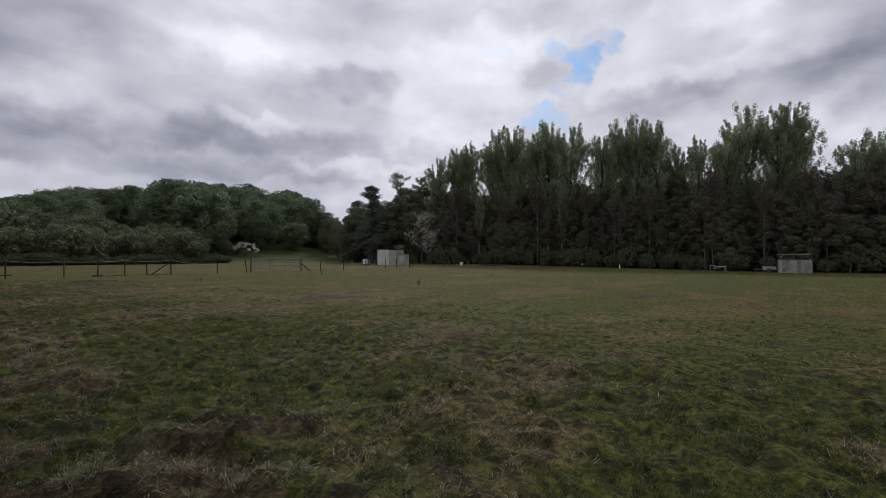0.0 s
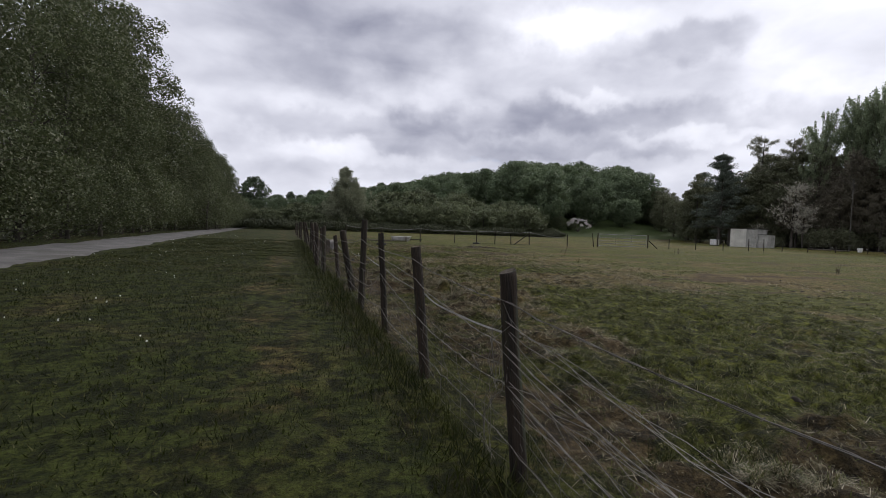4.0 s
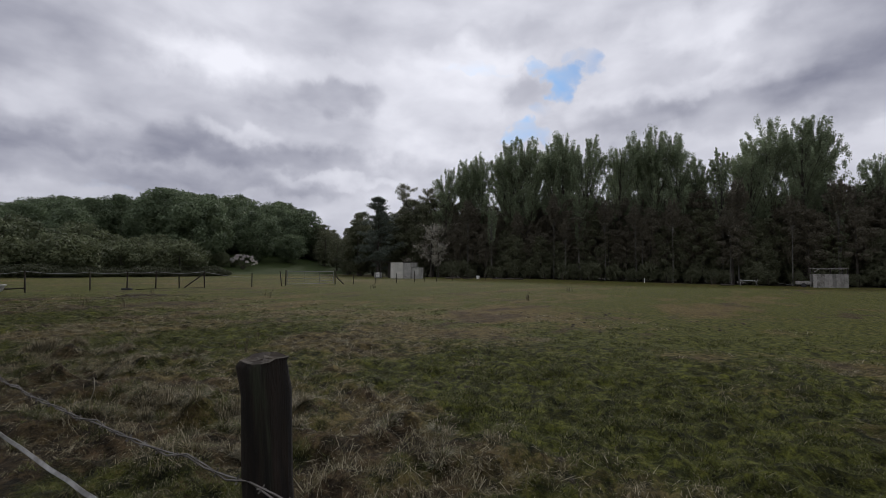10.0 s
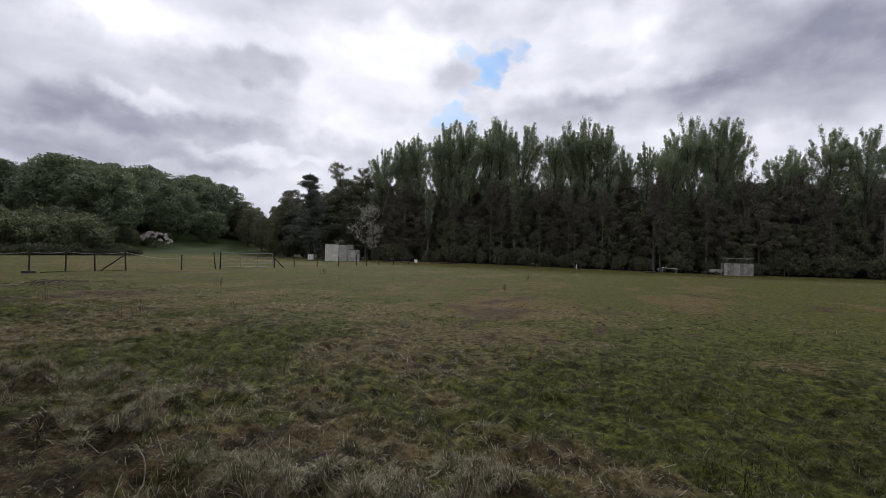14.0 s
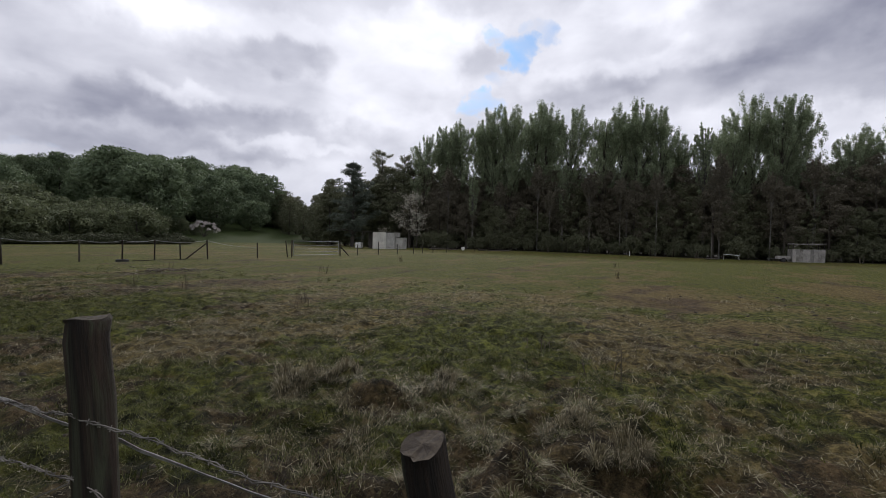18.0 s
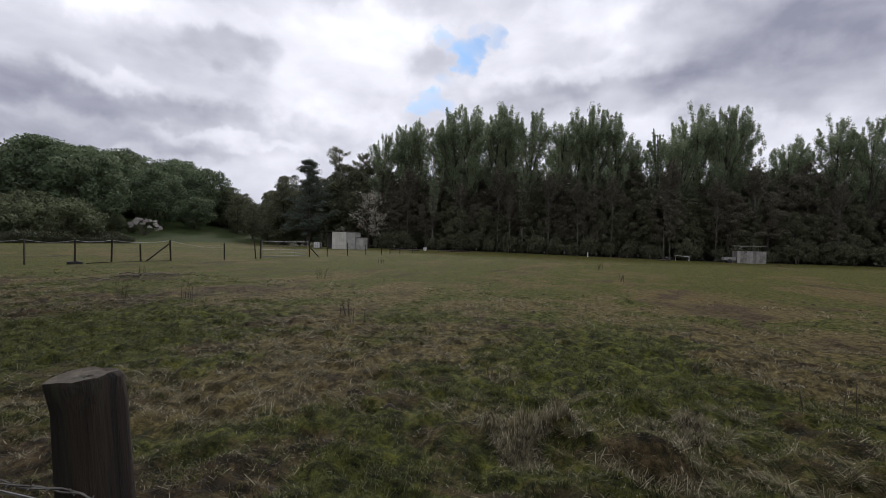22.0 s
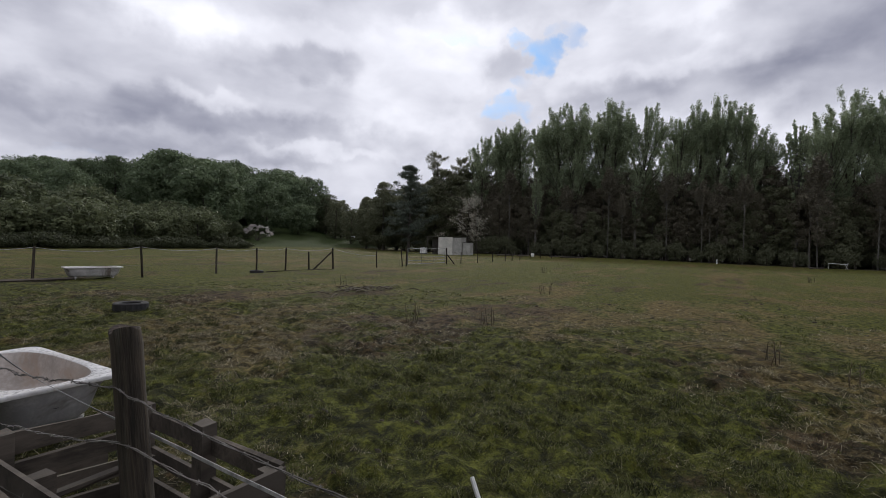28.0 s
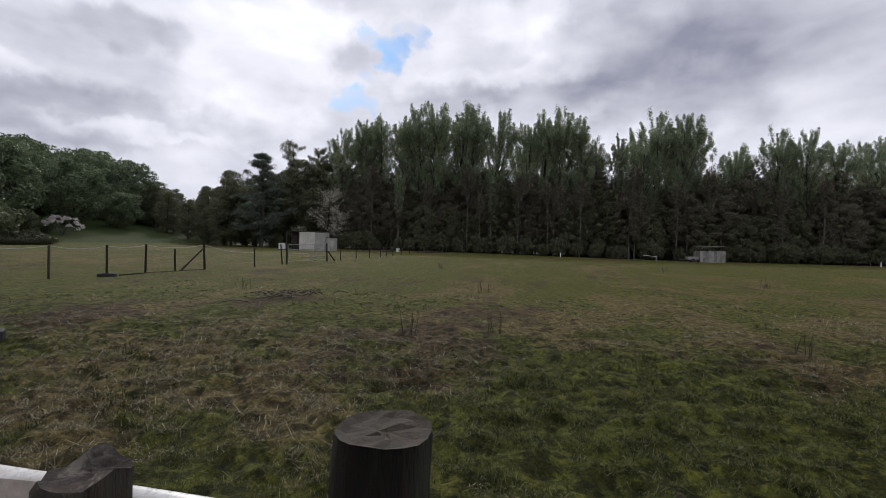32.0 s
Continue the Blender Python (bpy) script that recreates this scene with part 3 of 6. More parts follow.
def make_ground():
    gx, gy = spaced(-1.5, 6.5, 0.05, -3000, 3000, 1.09), spaced(-3, 30, 0.055, -3000, 3000, 1.09)
    X, Y = np.meshgrid(gx, gy)
    V = np.stack([X.ravel(), Y.ravel(), lie(X, Y).ravel()], 1)
    nx, ny = len(gx), len(gy)
    i = np.arange(nx * ny).reshape(ny, nx)
    F = np.stack([i[:-1, :-1], i[:-1, 1:], i[1:, 1:], i[1:, :-1]], -1).reshape(-1, 4)
    me = bpy.data.meshes.new("ground")
    me.vertices.add(len(V))
    me.vertices.foreach_set("co", V.astype(np.float32).ravel())
    me.loops.add(F.size)
    me.loops.foreach_set("vertex_index", F.astype(np.int32).ravel())
    me.polygons.add(len(F))
    me.polygons.foreach_set("loop_start", np.arange(0, F.size, 4, dtype=np.int32))
    me.polygons.foreach_set("use_smooth", np.ones(len(F), bool))
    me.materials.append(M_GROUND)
    for name, values in zip(("dry", "bare"), turf(V[:, 0], V[:, 1])):
        me.attributes.new(name, "FLOAT", "POINT").data.foreach_set("value", values.astype(np.float32))
    me.update(calc_edges=True)
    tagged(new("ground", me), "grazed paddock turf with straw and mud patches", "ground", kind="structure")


def make_road():
    rng = np.random.default_rng(5)
    ys = np.concatenate([np.arange(-60, 60, 0.8), np.arange(60, 300, 4.0)])
    rows = []
    for y in ys:
        a = -9.95 + 0.25 * (value_noise(3.3, y * 0.6) - 0.5) + rng.normal(0, 0.03)
        b = -7.25 + 0.30 * (value_noise(8.1, y * 0.6) - 0.5) + rng.normal(0, 0.03)
        rows.append([(x, y, float(lie(x, y)) + z) for x, z in ((a - 0.25, -0.06), (a, 0.03), ((a + b) / 2, 0.07), (b, 0.03), (b + 0.25, -0.06))])
    V = [p for r in rows for p in r]
    F = [(i * 5 + k, i * 5 + k + 1, i * 5 + k + 6, i * 5 + k + 5) for i in range(len(rows) - 1) for k in range(4)]
    me = bpy.data.meshes.new("road")
    me.from_pydata(V, [], F)
    me.materials.append(M_ROAD)
    me.polygons.foreach_set("use_smooth", [True] * len(F))
    tagged(new("road", me), "grey gravel track along the hedgerow", "track", kind="structure")


make_ground()
make_road()


# ---- trees ----
def leaves(centers, spread, count, size, rng, flat=0.6, corners=4):
    """Corners of small leaves, scattered round the centres: four-cornered near by, three-cornered far off."""
    c = centers[rng.integers(0, len(centers), count)]
    p = c + np.clip(rng.normal(0, 1, (count, 3)), -1.7, 1.7) * spread
    a = rng.normal(0, 1, (count, 3))
    a /= np.linalg.norm(a, axis=1)[:, None]
    b = np.cross(a, rng.normal(0, 1, (count, 3)))
    b /= np.linalg.norm(b, axis=1)[:, None] + 1e-9
    s = size * rng.uniform(0.55, 1.3, (count, 1))
    if corners == 3:
        return np.stack([p - a * s * 0.8 - b * s * flat, p - a * s * 0.8 + b * s * flat, p + a * s], 1).reshape(-1, 3)
    return np.stack([p - a * s, p + b * s * flat, p + a * s, p - b * s * flat], 1).reshape(-1, 3)


def clumped(centers, reach, per, size, rng, flat=0.6, corners=3, fill=0.3):
    """Leaves on the outside of rounded clumps, each lying roughly along its clump's surface."""
    n = len(centers)
    scale = np.asarray(reach) * rng.uniform(0.6, 1.35, (n, 1)) * rng.uniform(0.85, 1.15, (n, 3))
    c, r = np.repeat(centers, per, 0), np.repeat(scale, per, 0)
    u = rng.normal(0, 1, (n * per, 3)) + (0, 0, 0.25)
    u /= np.linalg.norm(u, axis=1)[:, None]
    p = c + u * r * (rng.uniform(0.12, 1.0, (n * per, 1)) ** fill) * rng.uniform(0.9, 1.18, (n * per, 1))
    w = u / r
    w = w / np.linalg.norm(w, axis=1)[:, None] + rng.normal(0, 0.55, (n * per, 3))
    a = np.cross(w, rng.normal(0, 1, (n * per, 3)))
    a /= np.linalg.norm(a, axis=1)[:, None] + 1e-9
    b = np.cross(w, a)
    b /= np.linalg.norm(b, axis=1)[:, None] + 1e-9
    s = size * rng.uniform(0.55, 1.3, (n * per, 1))
    if corners == 3:
        return np.stack([p - a * s * 0.8 - b * s * flat, p - a * s * 0.8 + b * s * flat, p + a * s], 1).reshape(-1, 3)
    return np.stack([p - a * s, p + b * s * flat, p + a * s, p - b * s * flat], 1).reshape(-1, 3)


def tree(name, label, height, width, style, mats, seed, count, size, low=0.15, bark=None, category="tree", corners=3, girth=1.0):
    """A tapered trunk with limbs, and a crown of leaf clumps round the limbs' ends."""
    rng = np.random.default_rng(seed)
    root = thing(name, label, category, group=name.replace("_", " ") + "s of the place")
    wood = Geo()
    lean = rng.normal(0, 0.02, 2) * height
    trunk = [(lean[0] * t * t + 0.10 * math.sin(5 * t + seed), lean[1] * t * t, height * 0.93 * t - 0.3 * (t == 0)) for t in np.linspace(0, 1, 7)]
    r0 = (0.013 * height + 0.04) * girth
    wood.tube(trunk, [r0 * (1.25 if i == 0 else 1) * (1 - 0.9 * i / 6) for i in range(7)], 7, ridge=0.2)
    tips = []
    n_limb = {"poplar": 60, "round": 32, "pine": 96, "bush": 24, "sparse": 52, "hedge": 34, "cone": 110}[style]
    for k in range(n_limb):
        f = low + (1 - low) * (k + rng.random()) / n_limb
        f = min(f, 0.97)
        base = np.array([np.interp(f * 0.97, np.linspace(0, 1, 7), [p[i] for p in trunk]) for i in range(3)])
        w = rng.uniform(0, 2 * math.pi)
        if style == "poplar":
            f = low + (0.86 - low) * (k + rng.random()) / n_limb
            base = np.array([np.interp(f * 0.97, np.linspace(0, 1, 7), [p[i] for p in trunk]) for i in range(3)])
            reach = width * math.sqrt(rng.uniform(0.02, 1.0))
            peak = height * (1.02 - 0.22 * (reach / width) ** 2) * rng.uniform(0.92, 1.03)
            rise = min(max(peak - base[2], 0.06 * height), (rng.uniform(0.14, 0.32) if f < 0.5 else 0.34) * height)
        elif style == "pine":
            reach = width * (1.0 - f) ** 0.6 * rng.uniform(0.25, 1.2)
            rise = reach * rng.uniform(0.0, 0.8)
        elif style == "cone":
            reach = width * (1.0 - f) ** 0.9 * rng.uniform(0.4, 1.0) + 0.1
            rise = reach * rng.uniform(0.3, 1.3)
        elif style == "bush":
            reach = width * math.sqrt(max(0.05, 1 - (f - 0.25) ** 2)) * rng.uniform(0.45, 1.05)
            rise = height * rng.uniform(-0.05, 0.18)
        else:
            g = (f - low) / (1 - low)
            reach = width * math.sqrt(max(0.06, 1 - (1.5 * g - 0.62) ** 2)) * rng.uniform(0.45, 1.08)
            rise = reach * rng.uniform(0.1, 0.7)
        tip = base + np.array([math.cos(w) * reach, math.sin(w) * reach, rise])
        tip[2] = min(tip[2], height * rng.uniform(0.95, 1.04))
        if style in ("round", "bush", "hedge"):
            tip = base + (tip - base) * 0.72
            tip[2] = min(tip[2], height * 0.84)
        mid = (base + tip) / 2 + rng.normal(0, 0.05, 3) * reach
        wood.tube([base, mid, tip], [r0 * 0.34 * (1.1 - f), r0 * 0.2 * (1.1 - f), 0.012], 4, cap=False)
        for u in ((0.38, 0.52, 0.64, 0.75, 0.85, 0.93, 1.0) if style == "poplar" else (0.5, 0.75, 0.9, 1.0, 1.08) if style == "pine" else (0.35, 0.5, 0.65, 0.78, 0.9, 1.05) if style == "sparse" else (0.45, 0.65, 0.8, 0.92, 1.05)):
            tips.append(base + (tip - base) * u + rng.normal(0, 0.05, 3) * reach)
    tips = np.array(tips)
    part("trunk", wood.mesh("trunk", bark or M_BARK), root)
    if style in ("round", "bush", "hedge"):
        # a crown of billows: clumps spread evenly over an uneven dome
        n = {"round": 44, "bush": 30, "hedge": 120}[style]
        k = np.arange(n) + 0.5
        h, w = 1 - (1.72 if low > 0.03 else 1.96) * k / n, k * 2.39996 + rng.normal(0, 0.25, n)
        q = np.sqrt(1 - h * h) * rng.uniform(0.5, 0.94, n)
        base = low if style != "bush" else 0.0
        half = height * (0.97 - base) / 2 - 0.16 * width
        tips = np.stack([np.cos(w) * q * width + lean[0] * 0.5, np.sin(w) * q * width + lean[1] * 0.5, height * (0.97 + base) / 2 + h * half * rng.uniform(0.78, 1.04, n)], 1)
    reach, fill = {"poplar": ((0.10, 0.10, 0.19), 0.55), "round": ((0.30, 0.30, 0.21), 0.22), "pine": ((0.135, 0.135, 0.085), 0.5), "cone": ((0.10, 0.10, 0.13), 0.65), "bush": ((0.36, 0.36, 0.27), 0.22), "hedge": ((0.21, 0.21, 0.17), 0.3), "sparse": ((0.16, 0.16, 0.14), 0.7)}[style]
    quads = clumped(tips, np.array(reach) * width, max(6, count // len(tips)), size, rng, 0.6, corners, fill)
    z = quads[:, 2].reshape(-1, corners)
    ok = np.repeat(z.min(1) > 0.05, corners)
    part("crown", flat_mesh("crown", quads[ok], corners, mats), root)
    return root


def plant(model, places, rng, lo=0.85, hi=1.15, label=""):
    """Copies of a tree at (x, y) or (x, y, size)."""
    for pl in places:
        s = pl[2] if len(pl) > 2 else rng.uniform(lo, hi)
        x, y = pl[0], pl[1]
        ob = copy_thing(model, Matrix.Identity(4))
        ob.matrix_basis = pose(x, y, float(lie(x, y)), 0, 0, rng.uniform(0, 360)) @ Matrix.Diagonal((s * rng.uniform(0.9, 1.1), s * rng.uniform(0.9, 1.1), s, 1))
        if label:
            ob["label"] = label


def away(*models):
    """Takes the models themselves out once they have been copied."""
    for m in models:
        for o in (*m.children_recursive, m):
            bpy.data.objects.remove(o)


def make_wood():
    rng = np.random.default_rng(11)
    pops = [tree("poplar_tree", "tall poplar with sparse spring leaves at the wood's edge", 26, 4.0, "poplar", M_POPLAR, 20 + i, 26000, 0.125, 0.30) for i in range(4)]
    # y and height of the tall crowns along the edge
    crowns = [(60, 24.5), (56, 26.5), (52, 28), (47.5, 27.5), (44, 28.5), (40, 28.6), (36, 29), (33, 28.6), (28, 27), (23, 25.5), (19, 27.2), (15.5, 27.5), (12, 26.5), (8.6, 21.5), (2.2, 22), (-1, 26.5), (-4.5, 26), (-7.5, 26.2), (-15, 21), (-21, 23), (-25, 23), (-31, 21.5), (-37, 23), (-44, 24), (-52, 23), (-60, 24), (-70, 23), (-82, 24)]
    for i, (y, h) in enumerate(crowns):
        plant(pops[i % 4], [(92 + rng.uniform(-1.5, 3), y + rng.uniform(-0.6, 0.6), h / 25.5)], rng)
        if i % 2:
            plant(pops[(i + 1) % 4], [(100 + rng.uniform(-2, 4), y + 2 + rng.uniform(-1, 1), h / 27)], rng)
    birch = tree("birch_tree", "slim birch with a pale trunk", 22, 1.9, "poplar", M_POPLAR, 31, 5000, 0.18, 0.35, M_BIRCH)
    plant(birch, [(89.5, 5.8, 1.04), (88, -9, 0.7), (88.5, 29, 0.75), (88, 47, 0.7), (93.5, -21, 0.8)], rng)
    slim = tree("slim_tree", "thin tree with a bare pale trunk at the wood's edge", 15, 1.5, "poplar", M_BROWN, 35, 1500, 0.15, 0.6, M_BIRCH, girth=0.42)
    plant(slim, [(86.6 + rng.uniform(-0.5, 0.8), y, rng.uniform(0.75, 1.15)) for y in (-26, -19.5, -8.8, -3.2, 3.5, 4.6, 13, 17.5, 18.6, 24, 31, 33.4, 41, 52)], rng)
    dark = [tree("woodland_tree", "dark dense woodland tree with low branches", 13, 3.6, "round", M_WOOD, 40 + i, 12000, 0.16, 0.0) for i in range(3)]
    twig = [tree("budding_tree", "brownish tree only just in bud", 14, 3.2, "round", M_BROWN, 50 + i, 10000, 0.13, 0.10) for i in range(2)]
    for y in np.arange(-88, 70, 3.1):
        if rng.random() < 0.55:
            plant(dark[int(rng.integers(0, 3))], [(88.5 + rng.uniform(-1.5, 2.5), y + rng.uniform(-1, 1))], rng, 0.6, 1.1)
        else:
            plant(twig[int(rng.integers(0, 2))], [(88.5 + rng.uniform(-1, 2), y + rng.uniform(-1, 1))], rng, 0.6, 1.0)
        plant(twig[int(rng.integers(0, 2))], [(91 + rng.uniform(-1, 3), y + 1.5 + rng.uniform(-1, 1))], rng, 0.8, 1.25)
        plant(twig[int(rng.integers(0, 2))], [(94.5 + rng.uniform(-1, 1), y + rng.uniform(-1, 1))], rng, 1.0, 1.35)
        if rng.random() < 0.6:
            plant(dark[int(rng.integers(0, 3))], [(97 + rng.uniform(-1, 4), y + rng.uniform(-1.5, 1.5))], rng, 0.9, 1.4)
    for y in np.arange(-90, 72, 4.0):
        plant(dark[int(rng.integers(0, 3))], [(103 + rng.uniform(-1.5, 3), y + rng.uniform(-1, 1))], rng, 1.0, 1.35)
    scrub = [tree("woodland_bush", "low dark scrub under the wood's edge", 4.2, 2.2, "bush", M_WOOD, 60 + i, 2600, 0.17, 0.02, category="bush") for i in range(2)]
    for y in np.arange(-85, 72, 3.0):
        plant(scrub[int(rng.integers(0, 2))], [(86.2 + rng.uniform(-0.8, 1.2), y + rng.uniform(-1, 1))], rng, 0.4, 0.95)
        plant(scrub[int(rng.integers(0, 2))], [(91 + rng.uniform(-1, 1), y + rng.uniform(-1, 1))], rng, 0.9, 1.4)
        plant(scrub[int(rng.integers(0, 2))], [(98 + rng.uniform(-1, 1), y + rng.uniform(-1, 1))], rng, 0.9, 1.4)
    pine = tree("pine_tree", "dark conifer standing out from the wood's end", 20.5, 5.4, "pine", M_PINE, 71, 34000, 0.13, 0.10)
    plant(pine, [(82.1, 72.3, 0.97)], rng)
    bare = tree("sparse_tree", "thin tree with pale new leaves", 24, 4.0, "sparse", M_PALE, 81, 19000, 0.115, 0.12)
    plant(bare, [(91, 71, 1.0), (92, 66, 0.95)], rng)
    white = tree("blossom_tree", "small tree thick with white blossom", 7.5, 2.7, "sparse", M_MAY, 91, 2300, 0.10, 0.3)
    plant(white, [(85.6, 60.4, 1.6), (85.2, 58.2, 1.05), (85.5, 66.5, 0.6)], rng)
    # the wood closes behind the paddock's far corner
    for x, y, s in ((88.5, 77.5, 1.1), (91, 85, 1.3), (86.5, 82, 1.12), (92, 82, 1.1), (96, 90, 1.05), (89, 83.5, 0.7), (101, 98, 1.05), (98, 84, 1.25), (106, 92, 1.2), (112, 104, 1.15), (109, 116, 0.95), (104, 80, 1.3), (118, 128, 1.0), (110, 86, 1.3), (128, 140, 1.1), (120, 112, 1.2), (103, 105, 0.8), (97, 95, 0.7), (116, 120, 1.0), (124, 132, 1.1), (93, 88, 0.75)):
        plant(dark[int(rng.integers(0, 3))], [(x, y, s)], rng)
    more = np.random.default_rng(14)
    for x, y, s in ((93, 74, 1.4), (92, 69.5, 1.5), (89, 70, 1.25), (95, 64, 1.65), (87, 73.5, 1.1), (90, 65, 1.35)):
        plant(dark[int(more.integers(0, 3))], [(x, y, s)], more)
    away(*pops, birch, slim, *dark, *twig, *scrub, pine, bare, white)


def make_hill():
    rng = np.random.default_rng(12)
    kinds = [tree("hillside_tree", "round-crowned tree in the hillside wood", 11, 5.0, "round", M_HILL, 100 + i, 11000, 0.21, 0.0) for i in range(4)]
    n = 0
    while n < 190:
        x, y = rng.uniform(-30, 150), rng.uniform(112, 250)
        lane = x - 0.55 * y
        b = math.degrees(math.atan2(x, y))
        if b > 40.5 or b < -2 or (b < 12 and y < 150):
            continue
        if b > 33 and y < 118:
            continue
        # crowns keep under the hill's even skyline
        rise = math.radians(np.interp(b, [-2, 6, 15, 22, 35, 43], [2.9, 4.0, 5.7, 7.3, 8.8, 8.8])) * rng.uniform(0.86, 1.03)
        size = min(rng.uniform(0.7, 1.6 if b < 26 else 2.0), (math.tan(rise) * math.hypot(x, y - 2) + 1.35 - float(lie(x, y))) / 9.9)
        if size < 0.4:
            continue
        plant(kinds[int(rng.integers(0, 4))], [(x, y, size)], rng)
        n += 1
    # smaller trees close the wood's low end
    for x in np.arange(-13, 36, 2.6):
        y = 124 + rng.uniform(-4, 5)
        rise = np.interp(math.degrees(math.atan2(x + 0.8, y - 17.8)), [-6, -2, 6, 15], [2.7, 3.2, 4.5, 6.2]) * rng.uniform(0.85, 1.02)
        plant(kinds[int(rng.integers(0, 4))], [(x, y, (1.45 + math.tan(radians(rise)) * math.hypot(x, y - 17.8) - float(lie(x, y))) / 10.7)], rng)
    bushes = [tree("hawthorn_bush", "grey-green scrub bush behind the paddock fence", 5.2, 3.2, "bush", M_BUSH, 120 + i, 7000, 0.17, 0.03, category="bush") for i in range(3)]
    for x in np.arange(-6, 53, 5.2):
        grown = np.interp(x, [-6, 8, 20], [0.55, 0.68, 1.0])
        plant(bushes[int(rng.integers(0, 3))], [(x + rng.uniform(-1, 1), 89 + 0.17 * x + rng.uniform(-1.5, 3))], rng, 0.9 * grown, 1.45 * grown)
        plant(bushes[int(rng.integers(0, 3))], [(x + 2 + rng.uniform(-1, 1), 98 + 0.17 * x + rng.uniform(-2, 4))], rng, 1.2 * grown, 1.9 * grown)
    # added low rows that stand in for the dark shade band under the bushes
    shade_band = [tree("bramble_bush", "added low dark growth standing in for shade under the scrub", 1.5, 1.7, "bush", M_SHADEBAND, 125 + i, 2400, 0.11, 0.0, category="bush") for i in range(2)]
    for x in np.arange(-8, 60, 2.3):
        plant(shade_band[int(rng.integers(0, 2))], [(x + rng.uniform(-0.6, 0.6), 81 + 0.21 * x + rng.uniform(-1.0, 1.0))], rng, 0.6, 1.25)
        plant(shade_band[int(rng.integers(0, 2))], [(x + rng.uniform(-0.6, 0.6), 84 + 0.20 * x + rng.uniform(-1.0, 1.0))], rng, 0.8, 1.4)
    tall = tree("willow_tree", "pale upright tree rising from the scrub", 13, 5.4, "cone", M_WILLOW, 133, 32000, 0.11, 0.0)
    plant(tall, [(10.1, 92, 1.0), (12.0, 93.5, 0.8), (8.4, 94, 0.72)], rng)
    bx, by = 72.2, 106.5
    may = thing("blossom_bush", "leaning bush covered in white blossom on the meadow's edge", "bush", pose(bx, by, float(lie(bx, by)), 0, 0, -35))
    dome = []
    for k in range(60):
        u, w = math.sqrt(rng.random()), rng.uniform(0, 2 * math.pi)
        dome.append((3.1 * u * math.cos(w) + 0.3, 1.6 * u * math.sin(w), 1.4 + 2.6 * (1 - u * u) * rng.uniform(0.55, 1.0) - 0.28 * u * math.cos(w) + rng.normal(0, 0.12)))
    wood = Geo()
    for x, y, z in dome[::6]:
        wood.tube([(0, 0, -0.1), (0.4 * x, 0.4 * y, 0.55 * z), (x, y, z)], [0.09, 0.05, 0.015], 5, cap=False)
    part("trunk", wood.mesh("trunk", M_BARK), may)
    part("crown", flat_mesh("crown", leaves(np.array(dome[::2]), np.array((0.22, 0.22, 0.14)), 1300, 0.15, rng, 0.6, 3), 3, M_BLOSSOM), may)
    plant(bushes[0], [(72.0, 109.5, 0.55), (69.0, 110.5, 0.7)], rng)
    # the wood goes on behind the meadow
    for k in range(46):
        b, r = radians(rng.uniform(37, 53)), rng.uniform(172, 240)
        plant(kinds[int(rng.integers(0, 4))], [(math.sin(b) * r, math.cos(b) * r)], rng, 0.75, 1.1)
    far = tree("distant_tree", "distant hazy tree on the skyline", 11, 4.5, "round", M_FARWOOD, 151, 1500, 0.5, 0.05)
    for k in range(16):
        b, r = radians(rng.uniform(42, 54)), rng.uniform(210, 300)
        plant(far, [(math.sin(b) * r, math.cos(b) * r)], rng, 0.8, 1.2)
    for k in range(14):
        b, r = radians(rng.uniform(-6, 6)), rng.uniform(170, 240)
        plant(far, [(math.sin(b) * r, math.cos(b) * r)], rng, 0.35, 0.5)
    plant(far, [(-9.5, 150, 0.95)], rng)
    away(*kinds, *bushes, *shade_band, tall, far)


def make_hedge():
    rng = np.random.default_rng(13)
    big = [tree("hedgerow_tree", "tall hedgerow tree beside the gravel track", 15, 3.6, "hedge", M_HEDGE, 160 + i, 24000, 0.080, 0.0, None, "tree", 4) for i in range(3)]
    thorn = [tree("hedge_bush", "flowering thorn bush at the foot of the hedgerow", 4.6, 2.2, "bush", M_HEDGE, 170 + i, 6500, 0.060, 0.02, None, "bush", 4) for i in range(2)]
    for y in np.arange(-6, 125, 4.2):
        hgt = np.interp(y, [0, 14, 22, 30, 40, 60, 125], [0.8, 0.74, 0.88, 1.10, 1.05, 1.05, 0.95])
        plant(big[int(rng.integers(0, 3))], [(-14.3 + rng.uniform(-1.3, 1.0), y + rng.uniform(-1, 1), hgt * rng.uniform(0.78, 1.12))], rng)
        plant(thorn[int(rng.integers(0, 2))], [(-11.9 + rng.uniform(-0.3, 0.3), y + 1.5)], rng, 0.75, 1.2)
        plant(thorn[int(rng.integers(0, 2))], [(-12.3 + rng.uniform(-0.3, 0.3), y + 3.4)], rng, 0.9, 1.5)
    # further on the bushes grow out over the track
    for y in np.arange(59, 112, 3.0):
        plant(thorn[int(rng.integers(0, 2))], [(-9.4 + rng.uniform(-0.8, 0.6), y + rng.uniform(-0.8, 0.8))], rng, 0.8, 1.3)
    plant(big[0], [(-16.6, 57, 1.62), (-17.4, 49, 1.5)], rng)
    plant(big[1], [(-16.8, 43, 1.42), (-18.5, 62, 1.5)], rng)
    away(*big, *thorn)


make_wood()
make_hill()
make_hedge()


